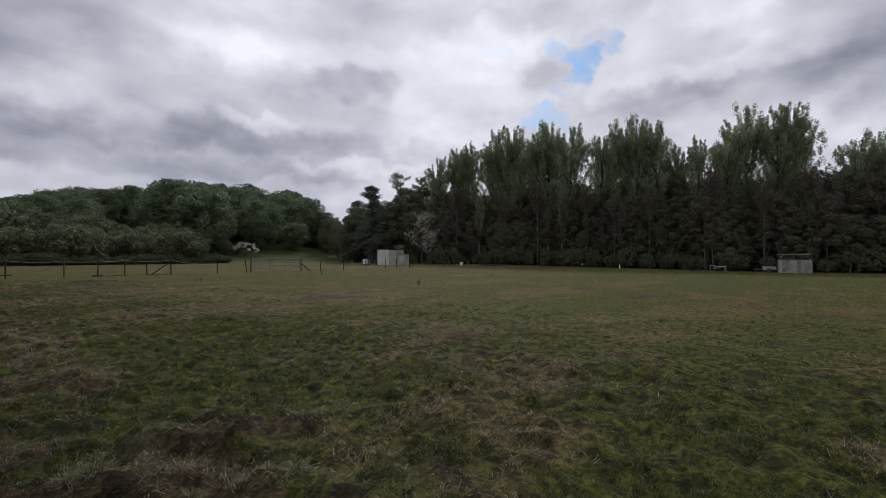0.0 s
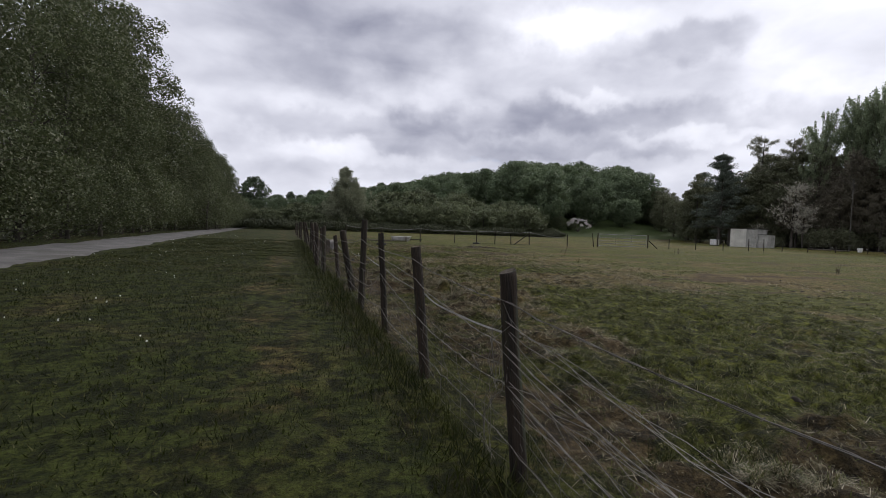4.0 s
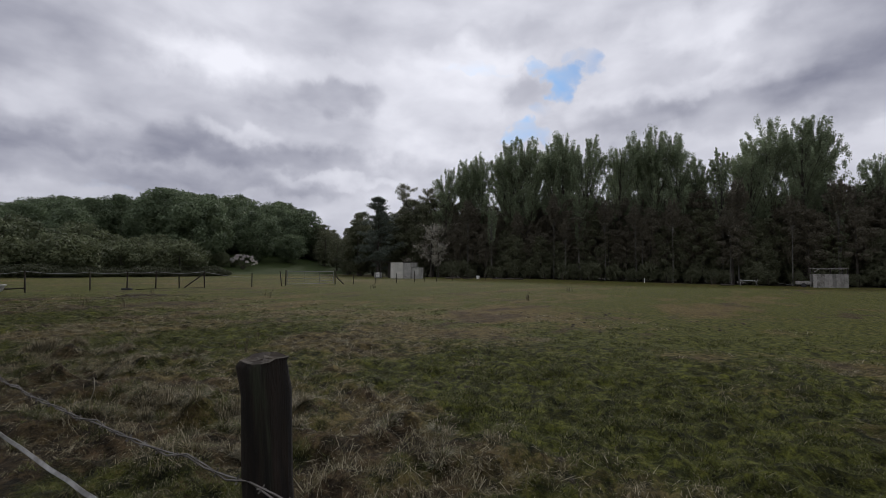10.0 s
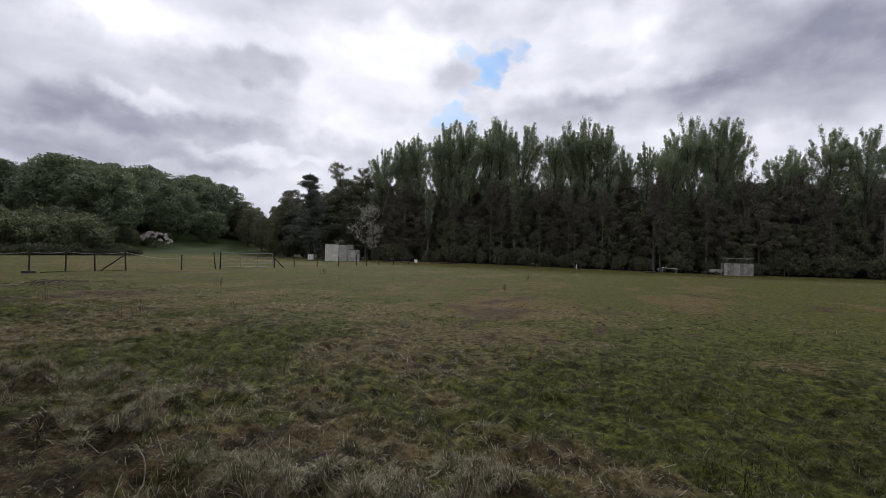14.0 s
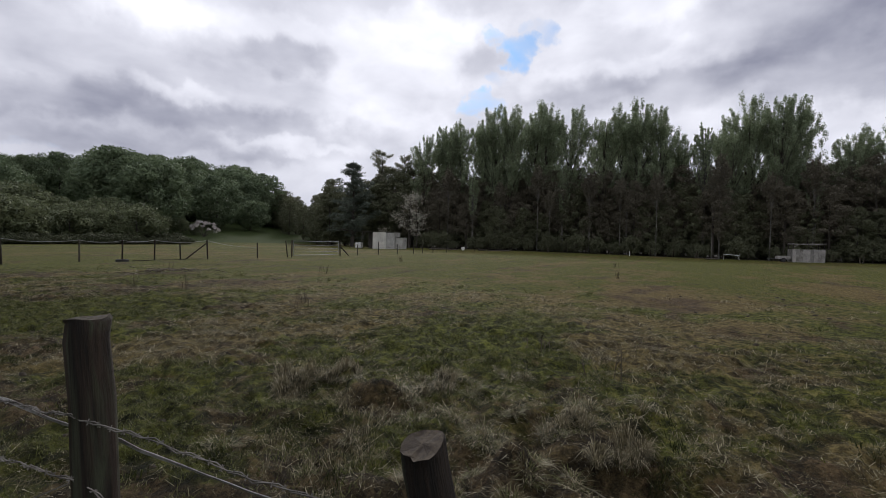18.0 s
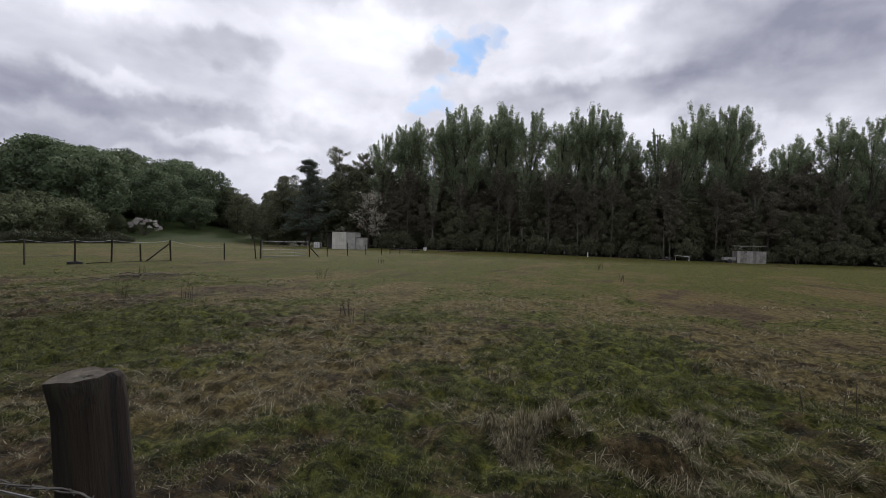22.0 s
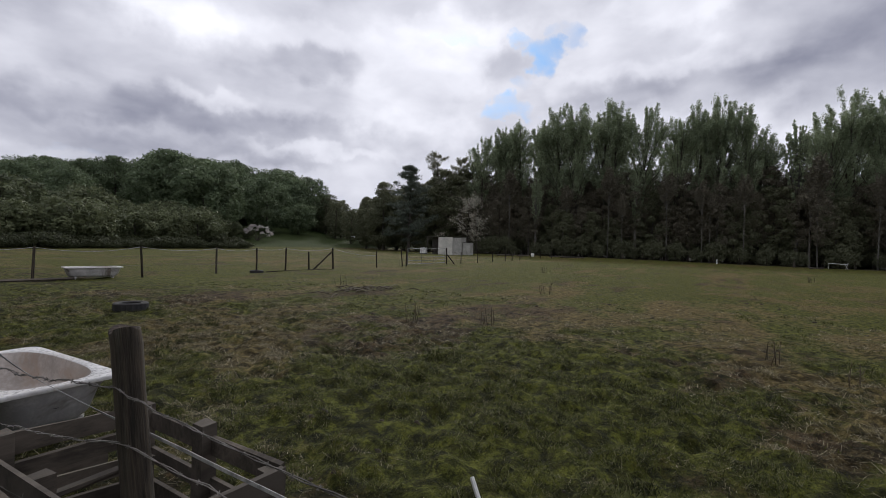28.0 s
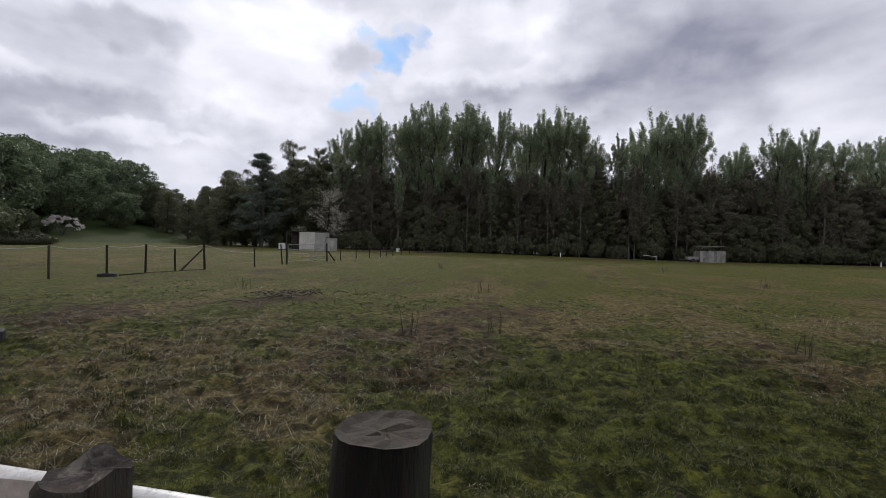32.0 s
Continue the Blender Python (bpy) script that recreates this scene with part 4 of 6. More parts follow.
# ---- the paddock's long fence ----
def post_data(radius, height, seed, mat=None, top="flat", sides=18):
    """A round stake with grooves, a knotty outline and a rough or hollow top; its foot goes 0.25 m into the ground."""
    rng = np.random.default_rng(seed)
    g = Geo()
    zs = [-0.25, 0.0, height * 0.3, height * 0.6, height * 0.85, height - 0.05, height - 0.008, height]
    fr = [1.06, 1.06, 1.03, 1.0, 0.98, 0.97, 0.965, 0.93]
    groove = 1 + rng.uniform(-0.06, 0.03, sides)
    crack = int(rng.integers(0, sides))
    groove[crack] -= 0.13
    wob = rng.normal(0, 0.05, (len(zs), 2)) * radius
    rough = {"flat": 0.0015, "broken": 0.0045, "slant": 0.002, "hollow": 0.0012}[top]
    wv = np.linspace(0, 2 * math.pi, sides, endpoint=False)
    lift = rough * (1.2 * np.sin(2 * wv + rng.uniform(0, 6)) + np.sin(3 * wv + rng.uniform(0, 6)) + 0.5 * rng.normal(0, 1, sides))
    if top == "slant":
        lift = lift + 0.012 * np.cos(np.linspace(0, 2 * math.pi, sides, endpoint=False))
    V = []
    for i, z in enumerate(zs):
        for k in range(sides):
            w = 2 * math.pi * k / sides
            r = radius * fr[i] * groove[k] * (1 + rng.normal(0, 0.012))
            V.append((r * math.cos(w) + wob[i, 0], r * math.sin(w) + wob[i, 1], z + (lift[k] if i >= 6 else 0)))
    F = [(i * sides + k, i * sides + (k + 1) % sides, (i + 1) * sides + (k + 1) % sides, (i + 1) * sides + k) for i in range(len(zs) - 1) for k in range(sides)]
    g.add(V, F, 0)
    # the cut top, in rings
    inner = list(V[(len(zs) - 1) * sides:])
    for j, f in enumerate((0.80, 0.60, 0.25) if top == "hollow" else (0.70, 0.40, 0.12)):
        deep = {"flat": 0.004, "broken": 0.006, "slant": 0.003, "hollow": (0.008, 0.10, 0.13)[j]}[top]
        for k in range(sides):
            w = 2 * math.pi * k / sides
            inner.append((radius * f * math.cos(w) + wob[-1, 0], radius * f * math.sin(w) + wob[-1, 1], height + lift[k] * f - deep * rng.uniform(0.3, 1.2)))
    off = len(V)
    g.v.append(np.array(inner))
    ring = lambda j, k: off + (j + 1) * sides + k % sides
    for j in range(-1, 2):
        for k in range(sides):
            g.f.append((ring(j, k), ring(j, k + 1), ring(j + 1, k + 1), ring(j + 1, k)))
            g.m.append(2 if top == "hollow" and j < 0 else 1)
    g.f.append(tuple(ring(2, k) for k in range(sides)))
    g.m.append(1)
    g.n += len(inner)
    me = g.mesh("post", [mat or M_POST, M_ROT if top in ("broken", "hollow") else M_ENDGRAIN, M_ENDGRAIN])
    me.polygons.foreach_set("use_smooth", [k == 0 or top == "broken" for k in g.m])
    return me


# top x, y, height, radius, foot's shift in x and y, kind of top, pale wood
SOUTH_POSTS = [
    (-0.03, -0.93, 1.10, 0.050, 0.00, 0.00, "flat", 1),
    (-0.087, 2.31, 1.052, 0.044, 0.11, -0.01, "slant", 0),
    (-0.099, 3.97, 1.104, 0.042, 0.12, 0.00, "flat", 0),
    (-0.059, 5.68, 1.174, 0.037, 0.09, 0.00, "flat", 0),
    (-0.003, 7.22, 1.340, 0.046, -0.02, 0.00, "broken", 0),
    (-0.115, 9.05, 1.135, 0.058, 0.22, 0.02, "broken", 0),
    (0.005, 11.525, 0.985, 0.047, 0.09, -0.16, "slant", 0),
    (-0.201, 12.25, 1.193, 0.044, 0.03, -0.08, "flat", 0),
    (-0.19, 13.12, 1.148, 0.047, 0.06, -0.14, "broken", 0),
]
MIDDLE_POSTS = [
    (-0.246, 14.36, 1.190, 0.055, 0.04, -0.10, "flat", 0),
    (-0.301, 15.625, 1.212, 0.047, 0.13, -0.34, "broken", 0),
    (-0.060, 17.97, 1.294, 0.051, 0.00, 0.00, "broken", 0),
    (-0.008, 18.54, 1.242, 0.064, 0.12, -0.10, "hollow", 0),
    (-0.016, 20.65, 1.238, 0.042, 0.08, -0.07, "broken", 1),
    (0.019, 22.318, 1.321, 0.047, 0.03, 0.00, "flat", 0),
    (0.005, 22.615, 1.257, 0.042, 0.04, 0.00, "broken", 1),
    (-0.10, 25.4, 1.28, 0.045, 0.26, -0.05, "flat", 0),
    (-0.08, 27.6, 1.30, 0.045, 0.22, 0.00, "flat", 1),
]
NORTH_POSTS = [
    (-0.05, 29.4, 1.30, 0.045, 0.20, 0.00, "broken", 0),
    (0.00, 31.6, 1.28, 0.045, 0.14, 0.00, "flat", 0),
    (0.00, 34.5, 1.30, 0.048, 0.05, 0.00, "flat", 1),
    (0.02, 37.2, 1.25, 0.045, 0.02, 0.00, "broken", 0),
    (0.05, 40.0, 1.35, 0.055, 0.00, 0.00, "flat", 0),
    (0.0, 44.0, 1.2, 0.045, 0.02, 0.00, "flat", 0),
    (0.0, 48.0, 1.2, 0.045, 0.02, 0.00, "flat", 1),
    (0.0, 52.0, 1.2, 0.045, 0.02, 0.00, "flat", 0),
]
POSTS = SOUTH_POSTS + MIDDLE_POSTS + NORTH_POSTS


def on_post(i, z, side=0.0):
    """The point on post i at height z, side metres out into the field."""
    x, y, h, r, fx, fy, *_ = POSTS[i]
    if i == 0:
        x, z = x - 0.10, z * 0.93
    f = 1 - z / h
    return Vector((x + fx * f + side, y + fy * f, z))


def strand(zs, side, rng, sag=0.03, per=14):
    """Points along the fence at the heights zs, one for each post."""
    pts = []
    for i in range(len(POSTS) - 1):
        a, b = on_post(i, zs[i], side(i)), on_post(i + 1, zs[i + 1], side(i + 1))
        drop = sag * rng.uniform(0.2, 1.6) * (b - a).length / 1.7
        sway = rng.normal(0, 0.025)
        for k in range(per):
            u = k / per
            p = a.lerp(b, u)
            p.z -= drop * 4 * u * (1 - u) + 0.004 * math.sin(9 * u + 7 * i) * math.sin(math.pi * u)
            p.x += sway * 4 * u * (1 - u) + rng.normal(0, 0.0012)
            pts.append(p)
    pts.append(on_post(len(POSTS) - 1, zs[-1], side(len(POSTS) - 1)))
    return pts


def kinked(pts, seed):
    """The same line with twice the points and the small kinks of old wire."""
    rng = np.random.default_rng(seed)
    out = []
    for a, b in zip(pts[:-1], pts[1:]):
        out += [a, a.lerp(b, 0.5) + Vector((rng.normal(0, 0.002), 0, rng.normal(0, 0.0045)))]
    return out + [pts[-1]]


# heights at which single strands are stapled: strand, then post and height
HELD = {0.99: ((1, 0.92), (2, 1.0), (3, 1.0), (4, 1.06), (6, 0.83), (7, 0.99), (8, 1.0), (9, 1.02), (10, 1.02), (11, 1.02), (12, 1.07), (13, 1.08), (14, 1.02)),
        0.73: ((2, 0.84), (3, 0.90), (6, 0.60), (7, 0.85), (8, 0.88), (9, 0.90), (10, 0.93), (11, 0.88), (12, 0.78), (13, 0.92), (14, 0.85)),
        0.48: ((3, 0.70), (2, 0.52), (10, 0.84), (9, 0.76), (11, 0.66), (12, 0.62), (13, 0.72)),
        0.24: ((10, 0.74), (9, 0.56), (11, 0.45))}


def make_fence():
    rng = np.random.default_rng(21)
    root = thing("fence", "old stake fence of leaning posts, barbed wire and white tape", "fence")
    posts = []
    for i, (x, y, h, r, fx, fy, top, pale) in enumerate(POSTS):
        bx, by = x + fx, y + fy
        gz = float(lie(bx, by))
        up = Vector((-fx, -fy, h)).normalized()
        length = Vector((fx, fy, h)).length
        m = Matrix.Translation((bx, by, gz)) @ Vector((0, 0, 1)).rotation_difference(up).to_matrix().to_4x4()
        posts.append(part("post", post_data(r, length, 300 + i, M_POSTPALE if pale else M_POST, top), root, "silvered leaning stake" if pale else "", m))
    for i, z, turn in ((7, 0.93, 200), (9, 0.9, 230), (5, 0.8, 215)):
        r = POSTS[i][3]
        knot = Geo()
        knot.tube([(0, 0, -0.014), (0.001, 0, -0.006), (0.001, 0, 0.006), (0, 0, 0.016)], [0.001, 0.0055, 0.0060, 0.001], 7)
        p = on_post(i, z)
        part("knot", knot.mesh("knot", M_ENDGRAIN), posts[i], "pale split knot", posts[i].matrix_local.inverted() @ Matrix.Translation((p.x + r * 0.985 * math.cos(radians(turn)), p.y + r * 0.985 * math.sin(radians(turn)), p.z)))
    edge = lambda i: -POSTS[i][3] * 0.9
    for z0, sg in ((0.99, 0.03), (0.73, 0.05), (0.48, 0.07), (0.24, 0.05)):
        zs = [min(z0 + rng.normal(0, 0.03), p[2] - 0.05) for p in POSTS]
        for i, z in HELD.get(z0, ()):
            zs[i] = z
        pts = kinked(strand(zs, edge, rng, sg), round(z0 * 100))
        g = Geo()
        for off in (0, 1):
            tw = [p + Vector((0.0028 * math.cos(j * 1.9 + off * math.pi), 0, 0.0028 * math.sin(j * 1.9 + off * math.pi))) for j, p in enumerate(pts)]
            g.tube(tw, 0.0016, 4, cap=False)
        for a, b in zip(pts[:-1], pts[1:]):
            if not -1.5 < a.y < 27:
                continue
            n = max(1, round((b - a).length / 0.11))
            for k in range(n):
                c = a.lerp(b, (k + 0.5) / n)
                for s in (1, -1):
                    w = rng.uniform(0, math.pi)
                    d = Vector((math.cos(w), 0.35 * s, math.sin(w))) * 0.0065
                    g.tube([c - d, c + d], [0.0017, 0.0013], 3, cap=False)
        part("barbed_wire", g.mesh("barbed_wire", M_WIRE), root, "rusting barbed wire strand")
    # slack netting below the strands
    g = Geo()
    rows = [strand([z + rng.normal(0, 0.02) for _ in POSTS], lambda i: -POSTS[i][3] * 0.5, rng, 0.06) for z in (0.06, 0.17, 0.30, 0.45, 0.62)]
    for r in rows:
        g.tube(r, 0.0016, 3, cap=False)
    for j in range(0, len(rows[0]) - 14 * 8, 2):
        stay = [rows[k][j] + Vector((rng.normal(0, 0.018), rng.normal(0, 0.03), rng.normal(0, 0.01))) for k in range(5)]
        g.tube(stay, 0.0015, 3, cap=False)
    for j in range(46):
        i = int(rng.integers(0, 15))
        a = on_post(i, rng.uniform(0.1, 0.9), -0.03)
        pts = [a]
        for k in range(7):
            a = a + Vector((rng.normal(-0.005, 0.02), rng.normal(0.03, 0.06), rng.normal(-0.035, 0.05)))
            a.z = max(a.z, 0.03)
            pts.append(a)
        g.tube(pts, 0.0016, 3, cap=False)
    # old strands gathered on the second post and fanned out towards the first
    for k in range(12):
        a, b = on_post(1, rng.uniform(0.35, 0.85), -0.03), on_post(0, 0.05 + 0.075 * k, -0.03)
        pts = [a.lerp(b, u) + Vector((rng.normal(0, 0.012), 0, rng.normal(0, 0.014) - 0.16 * u * (1 - u))) for u in np.linspace(0, 1, 15)]
        g.tube(pts, 0.0013, 3, cap=False)
    for k in range(7):
        a = on_post(1, rng.uniform(0.6, 0.95), -0.045)
        pts = [a + Vector((rng.normal(0, 0.02), rng.normal(0, 0.05) + 0.02 * j, -a.z * j / 8)) for j in range(8)]
        g.tube(pts, 0.0013, 3, cap=False)
    part("wire_netting", g.mesh("wire_netting", M_WIRE), root, "slack crumpled stock netting")
    # the electric tape on the field side
    zt = [0.70, 0.73, 0.70, 0.74, 0.79, 0.80, 0.76, 0.90, 0.90, 0.92, 0.95, 1.04, 0.82, 0.91, 1.12, 1.02, 0.98, 0.98, 1.0, 1.0, 1.0, 1.0, 1.05, 1.0, 1.0, 1.0]
    pts = strand(zt, lambda i: POSTS[i][3] + 0.012, rng, 0.03, 14)[14:]
    V, F = [], []
    for j, p in enumerate(pts):
        d = (pts[min(j + 1, len(pts) - 1)] - pts[max(j - 1, 0)]).normalized()
        tw = 0.5 * math.sin(j * 0.21) + 0.3 * math.sin(j * 0.53 + 1)
        side = (Vector((0, 0, 1)) * math.cos(tw) + Vector((1, 0, 0)) * math.sin(tw))
        nrm = d.cross(side).normalized() * 0.0009
        side = side * 0.0052
        V += [p - side - nrm, p + side - nrm, p + side + nrm, p - side + nrm]
        if j:
            a, b = 4 * (j - 1), 4 * j
            F += [(a + k, a + (k + 1) % 4, b + (k + 1) % 4, b + k) for k in range(4)]
    g = Geo()
    g.add(V, F)
    part("electric_tape", g.mesh("electric_tape", M_TAPE), root, "white electric fence tape")
    ins = Geo()
    ins.tube([(-0.012, 0, 0), (0.0, 0, 0), (0.006, 0, 0), (0.03, 0, 0)], [0.007, 0.007, 0.019, 0.016], 10)
    ins.tube([(0.018, 0, -0.024), (0.024, 0, 0), (0.018, 0, 0.024)], [0.006, 0.010, 0.006], 7)
    me = ins.mesh("insulator", M_BLACK)
    p = on_post(14, 1.12) + Vector((0.03, POSTS[14][3] + 0.012, 0))
    part("insulator", me, posts[14], "black plastic insulator", posts[14].matrix_local.inverted() @ Matrix.Translation(p) @ Matrix.Rotation(radians(80), 4, "Z"))
    for i in (2, 4, 6, 7, 8, 9, 12, 13, 15, 17):
        part("insulator", me, posts[i], "black plastic insulator", posts[i].matrix_local.inverted() @ Matrix.Translation(on_post(i, zt[i], POSTS[i][3] - 0.004)))


# ---- the cross fence, the gate ----
CROSS = [(3.7, 39.3, 1.2), (6.55, 38.8, 1.15), (9.65, 38.17, 1.22), (12.6, 37.75, 1.13), (14.53, 37.5, 1.17), (16.2, 37.36, 1.17), (17.65, 37.26, 0.95), (19.4, 37.17, 1.2), (23.2, 36.95, 1.05), (25.75, 36.8, 1.25), (26.3, 36.7, 1.28), (31.94, 36.62, 1.3), (34.5, 36.6, 1.0), (37.9, 36.6, 1.25), (41.6, 36.7, 1.05), (45.3, 36.8, 1.3), (47.6, 36.9, 1.3), (50.6, 37.0, 1.1), (55, 37.2, 1.15), (60, 37.5, 1.1), (66, 37.6, 1.1), (72, 37.5, 1.05), (78, 37.4, 1.0)]


def make_cross_fence():
    rng = np.random.default_rng(22)
    root = thing("cross_fence", "wooden post fence with a white cord across the paddock", "fence")
    tops = []
    for i, (x, y, h) in enumerate(CROSS):
        r = 0.05 if i in (7, 10, 11) else 0.042
        fx = (0.20, 0) if i == 9 else (rng.normal(0, 0.03), rng.normal(0, 0.03))
        gz = float(lie(x, y))
        up = Vector((-fx[0], -fx[1], h)).normalized()
        m = Matrix.Translation((x + fx[0], y + fx[1], gz)) @ Vector((0, 0, 1)).rotation_difference(up).to_matrix().to_4x4()
        part("post", post_data(r, h, 400 + i, M_POSTPALE if i in (0, 1, 3, 12) else M_POST, ("flat", "broken")[i % 2], 9), root, "", m)
        tops.append(Vector((x, y, gz + h)))
    g = Geo()
    g.tube([(18.0, 37.25, 0.02), (19.36, 37.17, 1.0)], [0.045, 0.04], 7)
    part("brace", g.mesh("brace", M_POST), root, "slanting timber brace")
    g = Geo()
    g.tube([(32.0, 36.55, 0.75), (32.9, 36.4, 0.02)], [0.05, 0.05], 7)
    part("brace", g.mesh("brace", M_POST), root, "slanting timber brace")
    g = Geo()
    g.tube([(15.0, 37.40, 0.01), (16.0, 37.3, 0.02), (17.5, 37.18, 0.02), (19.3, 37.08, 0.02)], [0.025, 0.035, 0.035, 0.025], 6)
    part("bottom_pole", g.mesh("bottom_pole", M_POST), root, "rotting pole along the ground")
    for a, b in ((0, 1), (1, 2), (2, 3), (3, 4), (4, 5), (5, 7), (7, 8)):
        g = Geo()
        pa, pb = tops[a] - Vector((0, 0, 0.04)), tops[b] - Vector((0, 0, 0.04))
        if b == 8:
            pb.z -= 0.25
        sag = rng.uniform(0.05, 0.16)
        g.tube([pa.lerp(pb, u) - Vector((0, 0, sag * 4 * u * (1 - u))) for u in np.linspace(0, 1, 9)], 0.011, 5)
        part("cord", g.mesh("cord", M_TAPE), root, "sagging white cord")
    g = Geo()
    for z in (0.35, 0.7, 0.95):
        g.tube([t - Vector((0, 0, 0.1 + 1.0 - z)) for t in tops[:9]], 0.004, 4, cap=False)
        g.tube([t - Vector((0, 0, max(0.05, t.z - z))) if t.z > z else t for t in tops[11:]], 0.004, 4, cap=False)
    part("wire", g.mesh("wire", M_WIRE), root, "thin plain wire")
    # the gate
    gate = thing("field_gate", "closed galvanised five-bar field gate", "gate", Matrix.Translation((26.38, 36.68, float(lie(29, 36.7)))))
    W = 5.46
    for x in (0.03, W - 0.03):
        g = Geo()
        g.tube([(x, 0, 0.10), (x, 0, 1.22)], 0.026, 8)
        part("stile", g.mesh("stile", M_GALV), gate)
    for z in (0.12, 0.36, 0.60, 0.88, 1.20):
        g = Geo()
        g.tube([(0.03, 0, z), (W * 0.5, 0, z - 0.02), (W - 0.03, 0, z)], 0.024 if z in (0.12, 1.2) else 0.017, 8)
        part("bar", g.mesh("bar", M_GALV), gate)
    for x in (1.9, 3.7):
        g = Geo()
        g.tube([(x, 0.02, 0.12), (x, 0.02, 1.2)], 0.014, 6)
        part("upright", g.mesh("upright", M_GALV), gate)


# ---- shelters at the far side ----
def corrugated(w, h, n, depth, name, mat):
    """A ribbed sheet standing in the xz plane, with a little thickness."""
    g = Geo()
    for side in (0, 1):
        V, F = [], []
        for k in range(n * 2 + 1):
            x = w * k / (n * 2)
            d = (depth if k % 2 else 0.0) + side * 0.03
            V += [(x, d, 0), (x, d, h)]
            if k:
                a = 2 * (k - 1)
                F.append((a, a + 2, a + 3, a + 1) if not side else (a + 1, a + 3, a + 2, a))
        g.add(V, F)
    g.add([(0, 0, h), (w, 0, h), (w, 0.03 + depth, h), (0, 0.03 + depth, h)], [(0, 1, 2, 3)])
    g.add([(0, 0, 0), (0, 0.03, 0), (0, 0.03, h), (0, 0, h), (w, 0, 0), (w, 0.03, 0), (w, 0.03, h), (w, 0, h)], [(0, 1, 2, 3), (4, 7, 6, 5)])
    return g.mesh(name, mat)


def make_shelters():
    # x runs along the front towards the south, y goes back into the wood
    ang = math.degrees(math.atan2(52.2 - 56.0, 66.8 - 66.0))
    base = Matrix.Translation((65.9, 56.2, float(lie(66, 54)))) @ Matrix.Rotation(radians(ang), 4, "Z")
    root = thing("field_shelter", "pale boxy horse shelter with an open lean-to", "shed", base)
    h = 2.82
    part("front_panel", corrugated(2.35, h, 7, 0.02, "front_panel", M_PANEL), root, "pale weathered sheet")
    part("front_panel", corrugated(1.45, h - 0.06, 4, 0.02, "front_panel", M_PANELGREY), root, "greyer sheet with a darker hatch", Matrix.Translation((2.37, 0.015, 0)))
    g = Geo()
    g.box((2.75, -0.03, 1.55), (3.65, 0.012, 2.70), 0, 0.01)
    part("hatch", g.mesh("hatch", M_PANELGREY), root, "closed grey hatch")
    for x0, x1, y0, y1, hh in ((-0.06, 0.0, 0.05, 3.0, h), (3.83, 3.89, 0.05, 3.0, h), (0.0, 3.83, 2.95, 3.01, h)):
        g = Geo()
        g.box((x0, y0, 0), (x1, y1, hh))
        part("wall", g.mesh("wall", M_PANELGREY), root)
    g = Geo()
    g.box((-2.1, -0.07, h + 0.02), (4.05, 3.2, h + 0.10), 0, 0.02)
    part("roof", g.mesh("roof", M_DARKWOOD), root, "dark flat roof")
    for x in (-1.95, -0.9):
        g = Geo()
        g.tube([(x, 0.0 if x < -1.5 else 1.8, -0.05), (x + 0.03, 0.0 if x < -1.5 else 1.8, h + 0.02)], 0.07, 7)
        part("roof_post", g.mesh("roof_post", M_DARKWOOD), root)
    g = Geo()
    g.tube([(-1.95, 0.0, 2.1), (-1.2, 0.0, 2.8)], 0.05, 6)
    part("knee_brace", g.mesh("knee_brace", M_DARKWOOD), root)
    g = Geo()
    g.box((-2.0, 2.95, 0), (-0.06, 3.01, h))
    part("back_wall", g.mesh("back_wall", M_DARKWOOD), root)
    low = thing("side_store", "lower pale store against the horse shelter", "shed", base @ Matrix.Translation((3.95, 0.35, 0)))
    part("front_panel", corrugated(1.25, 1.98, 5, 0.02, "front_panel", M_PANELGREY), low)
    for x0, x1, y0, y1 in ((0.0, 0.05, 0.05, 2.2), (1.2, 1.25, 0.05, 2.2), (0.05, 1.2, 2.15, 2.2)):
        g = Geo()
        g.box((x0, y0, 0), (x1, y1, 1.95))
        part("wall", g.mesh("wall", M_PANELGREY), low)
    g = Geo()
    g.box((0.0, -0.1, 1.99), (1.35, 2.3, 2.04), 0, 0.01)
    part("roof", g.mesh("roof", M_DARKWOOD), low)
    tank = thing("white_tank", "white plastic tank in a cage frame", "tank", base @ Matrix.Translation((-3.1, -0.2, 0)))
    g = Geo()
    g.box((0.04, 0.04, 0.14), (0.98, 0.98, 1.02), 0, 0.01)
    part("body", g.mesh("body", M_WHITE), tank)
    g = Geo()
    g.box((0, 0, 0), (1.02, 1.02, 0.13), 0, 0.005)
    part("pallet", g.mesh("pallet", M_BOARD), tank)
    for x in (0.0, 0.34, 0.68, 1.02):
        g = Geo()
        g.tube([(x, 0.0, 0.13), (x, 0.0, 1.05)], 0.02, 5)
        part("cage_bar", g.mesh("cage_bar", M_GALV), tank)
    g = Geo()
    g.tube([(0.5, 0.5, 1.02), (0.5, 0.5, 1.07)], 0.14, 10)
    part("lid", g.mesh("lid", M_WHITE), tank)
    # the open pen at the wood's edge
    gz = float(lie(80, -6.5))
    pen = thing("boarded_pen", "roofless pale boarded pen with a pole frame over it", "shed", Matrix.Translation((79.7, -4.75, gz)))
    for k in range(9):
        g = Geo()
        g.box((0.0, -0.41 * k - 0.40, 0.0), (0.035, -0.41 * k - 0.005, 1.82 + RNG.uniform(-0.02, 0.02)), 0, 0.006)
        part("board", g.mesh("board", M_PENBOARD), pen)
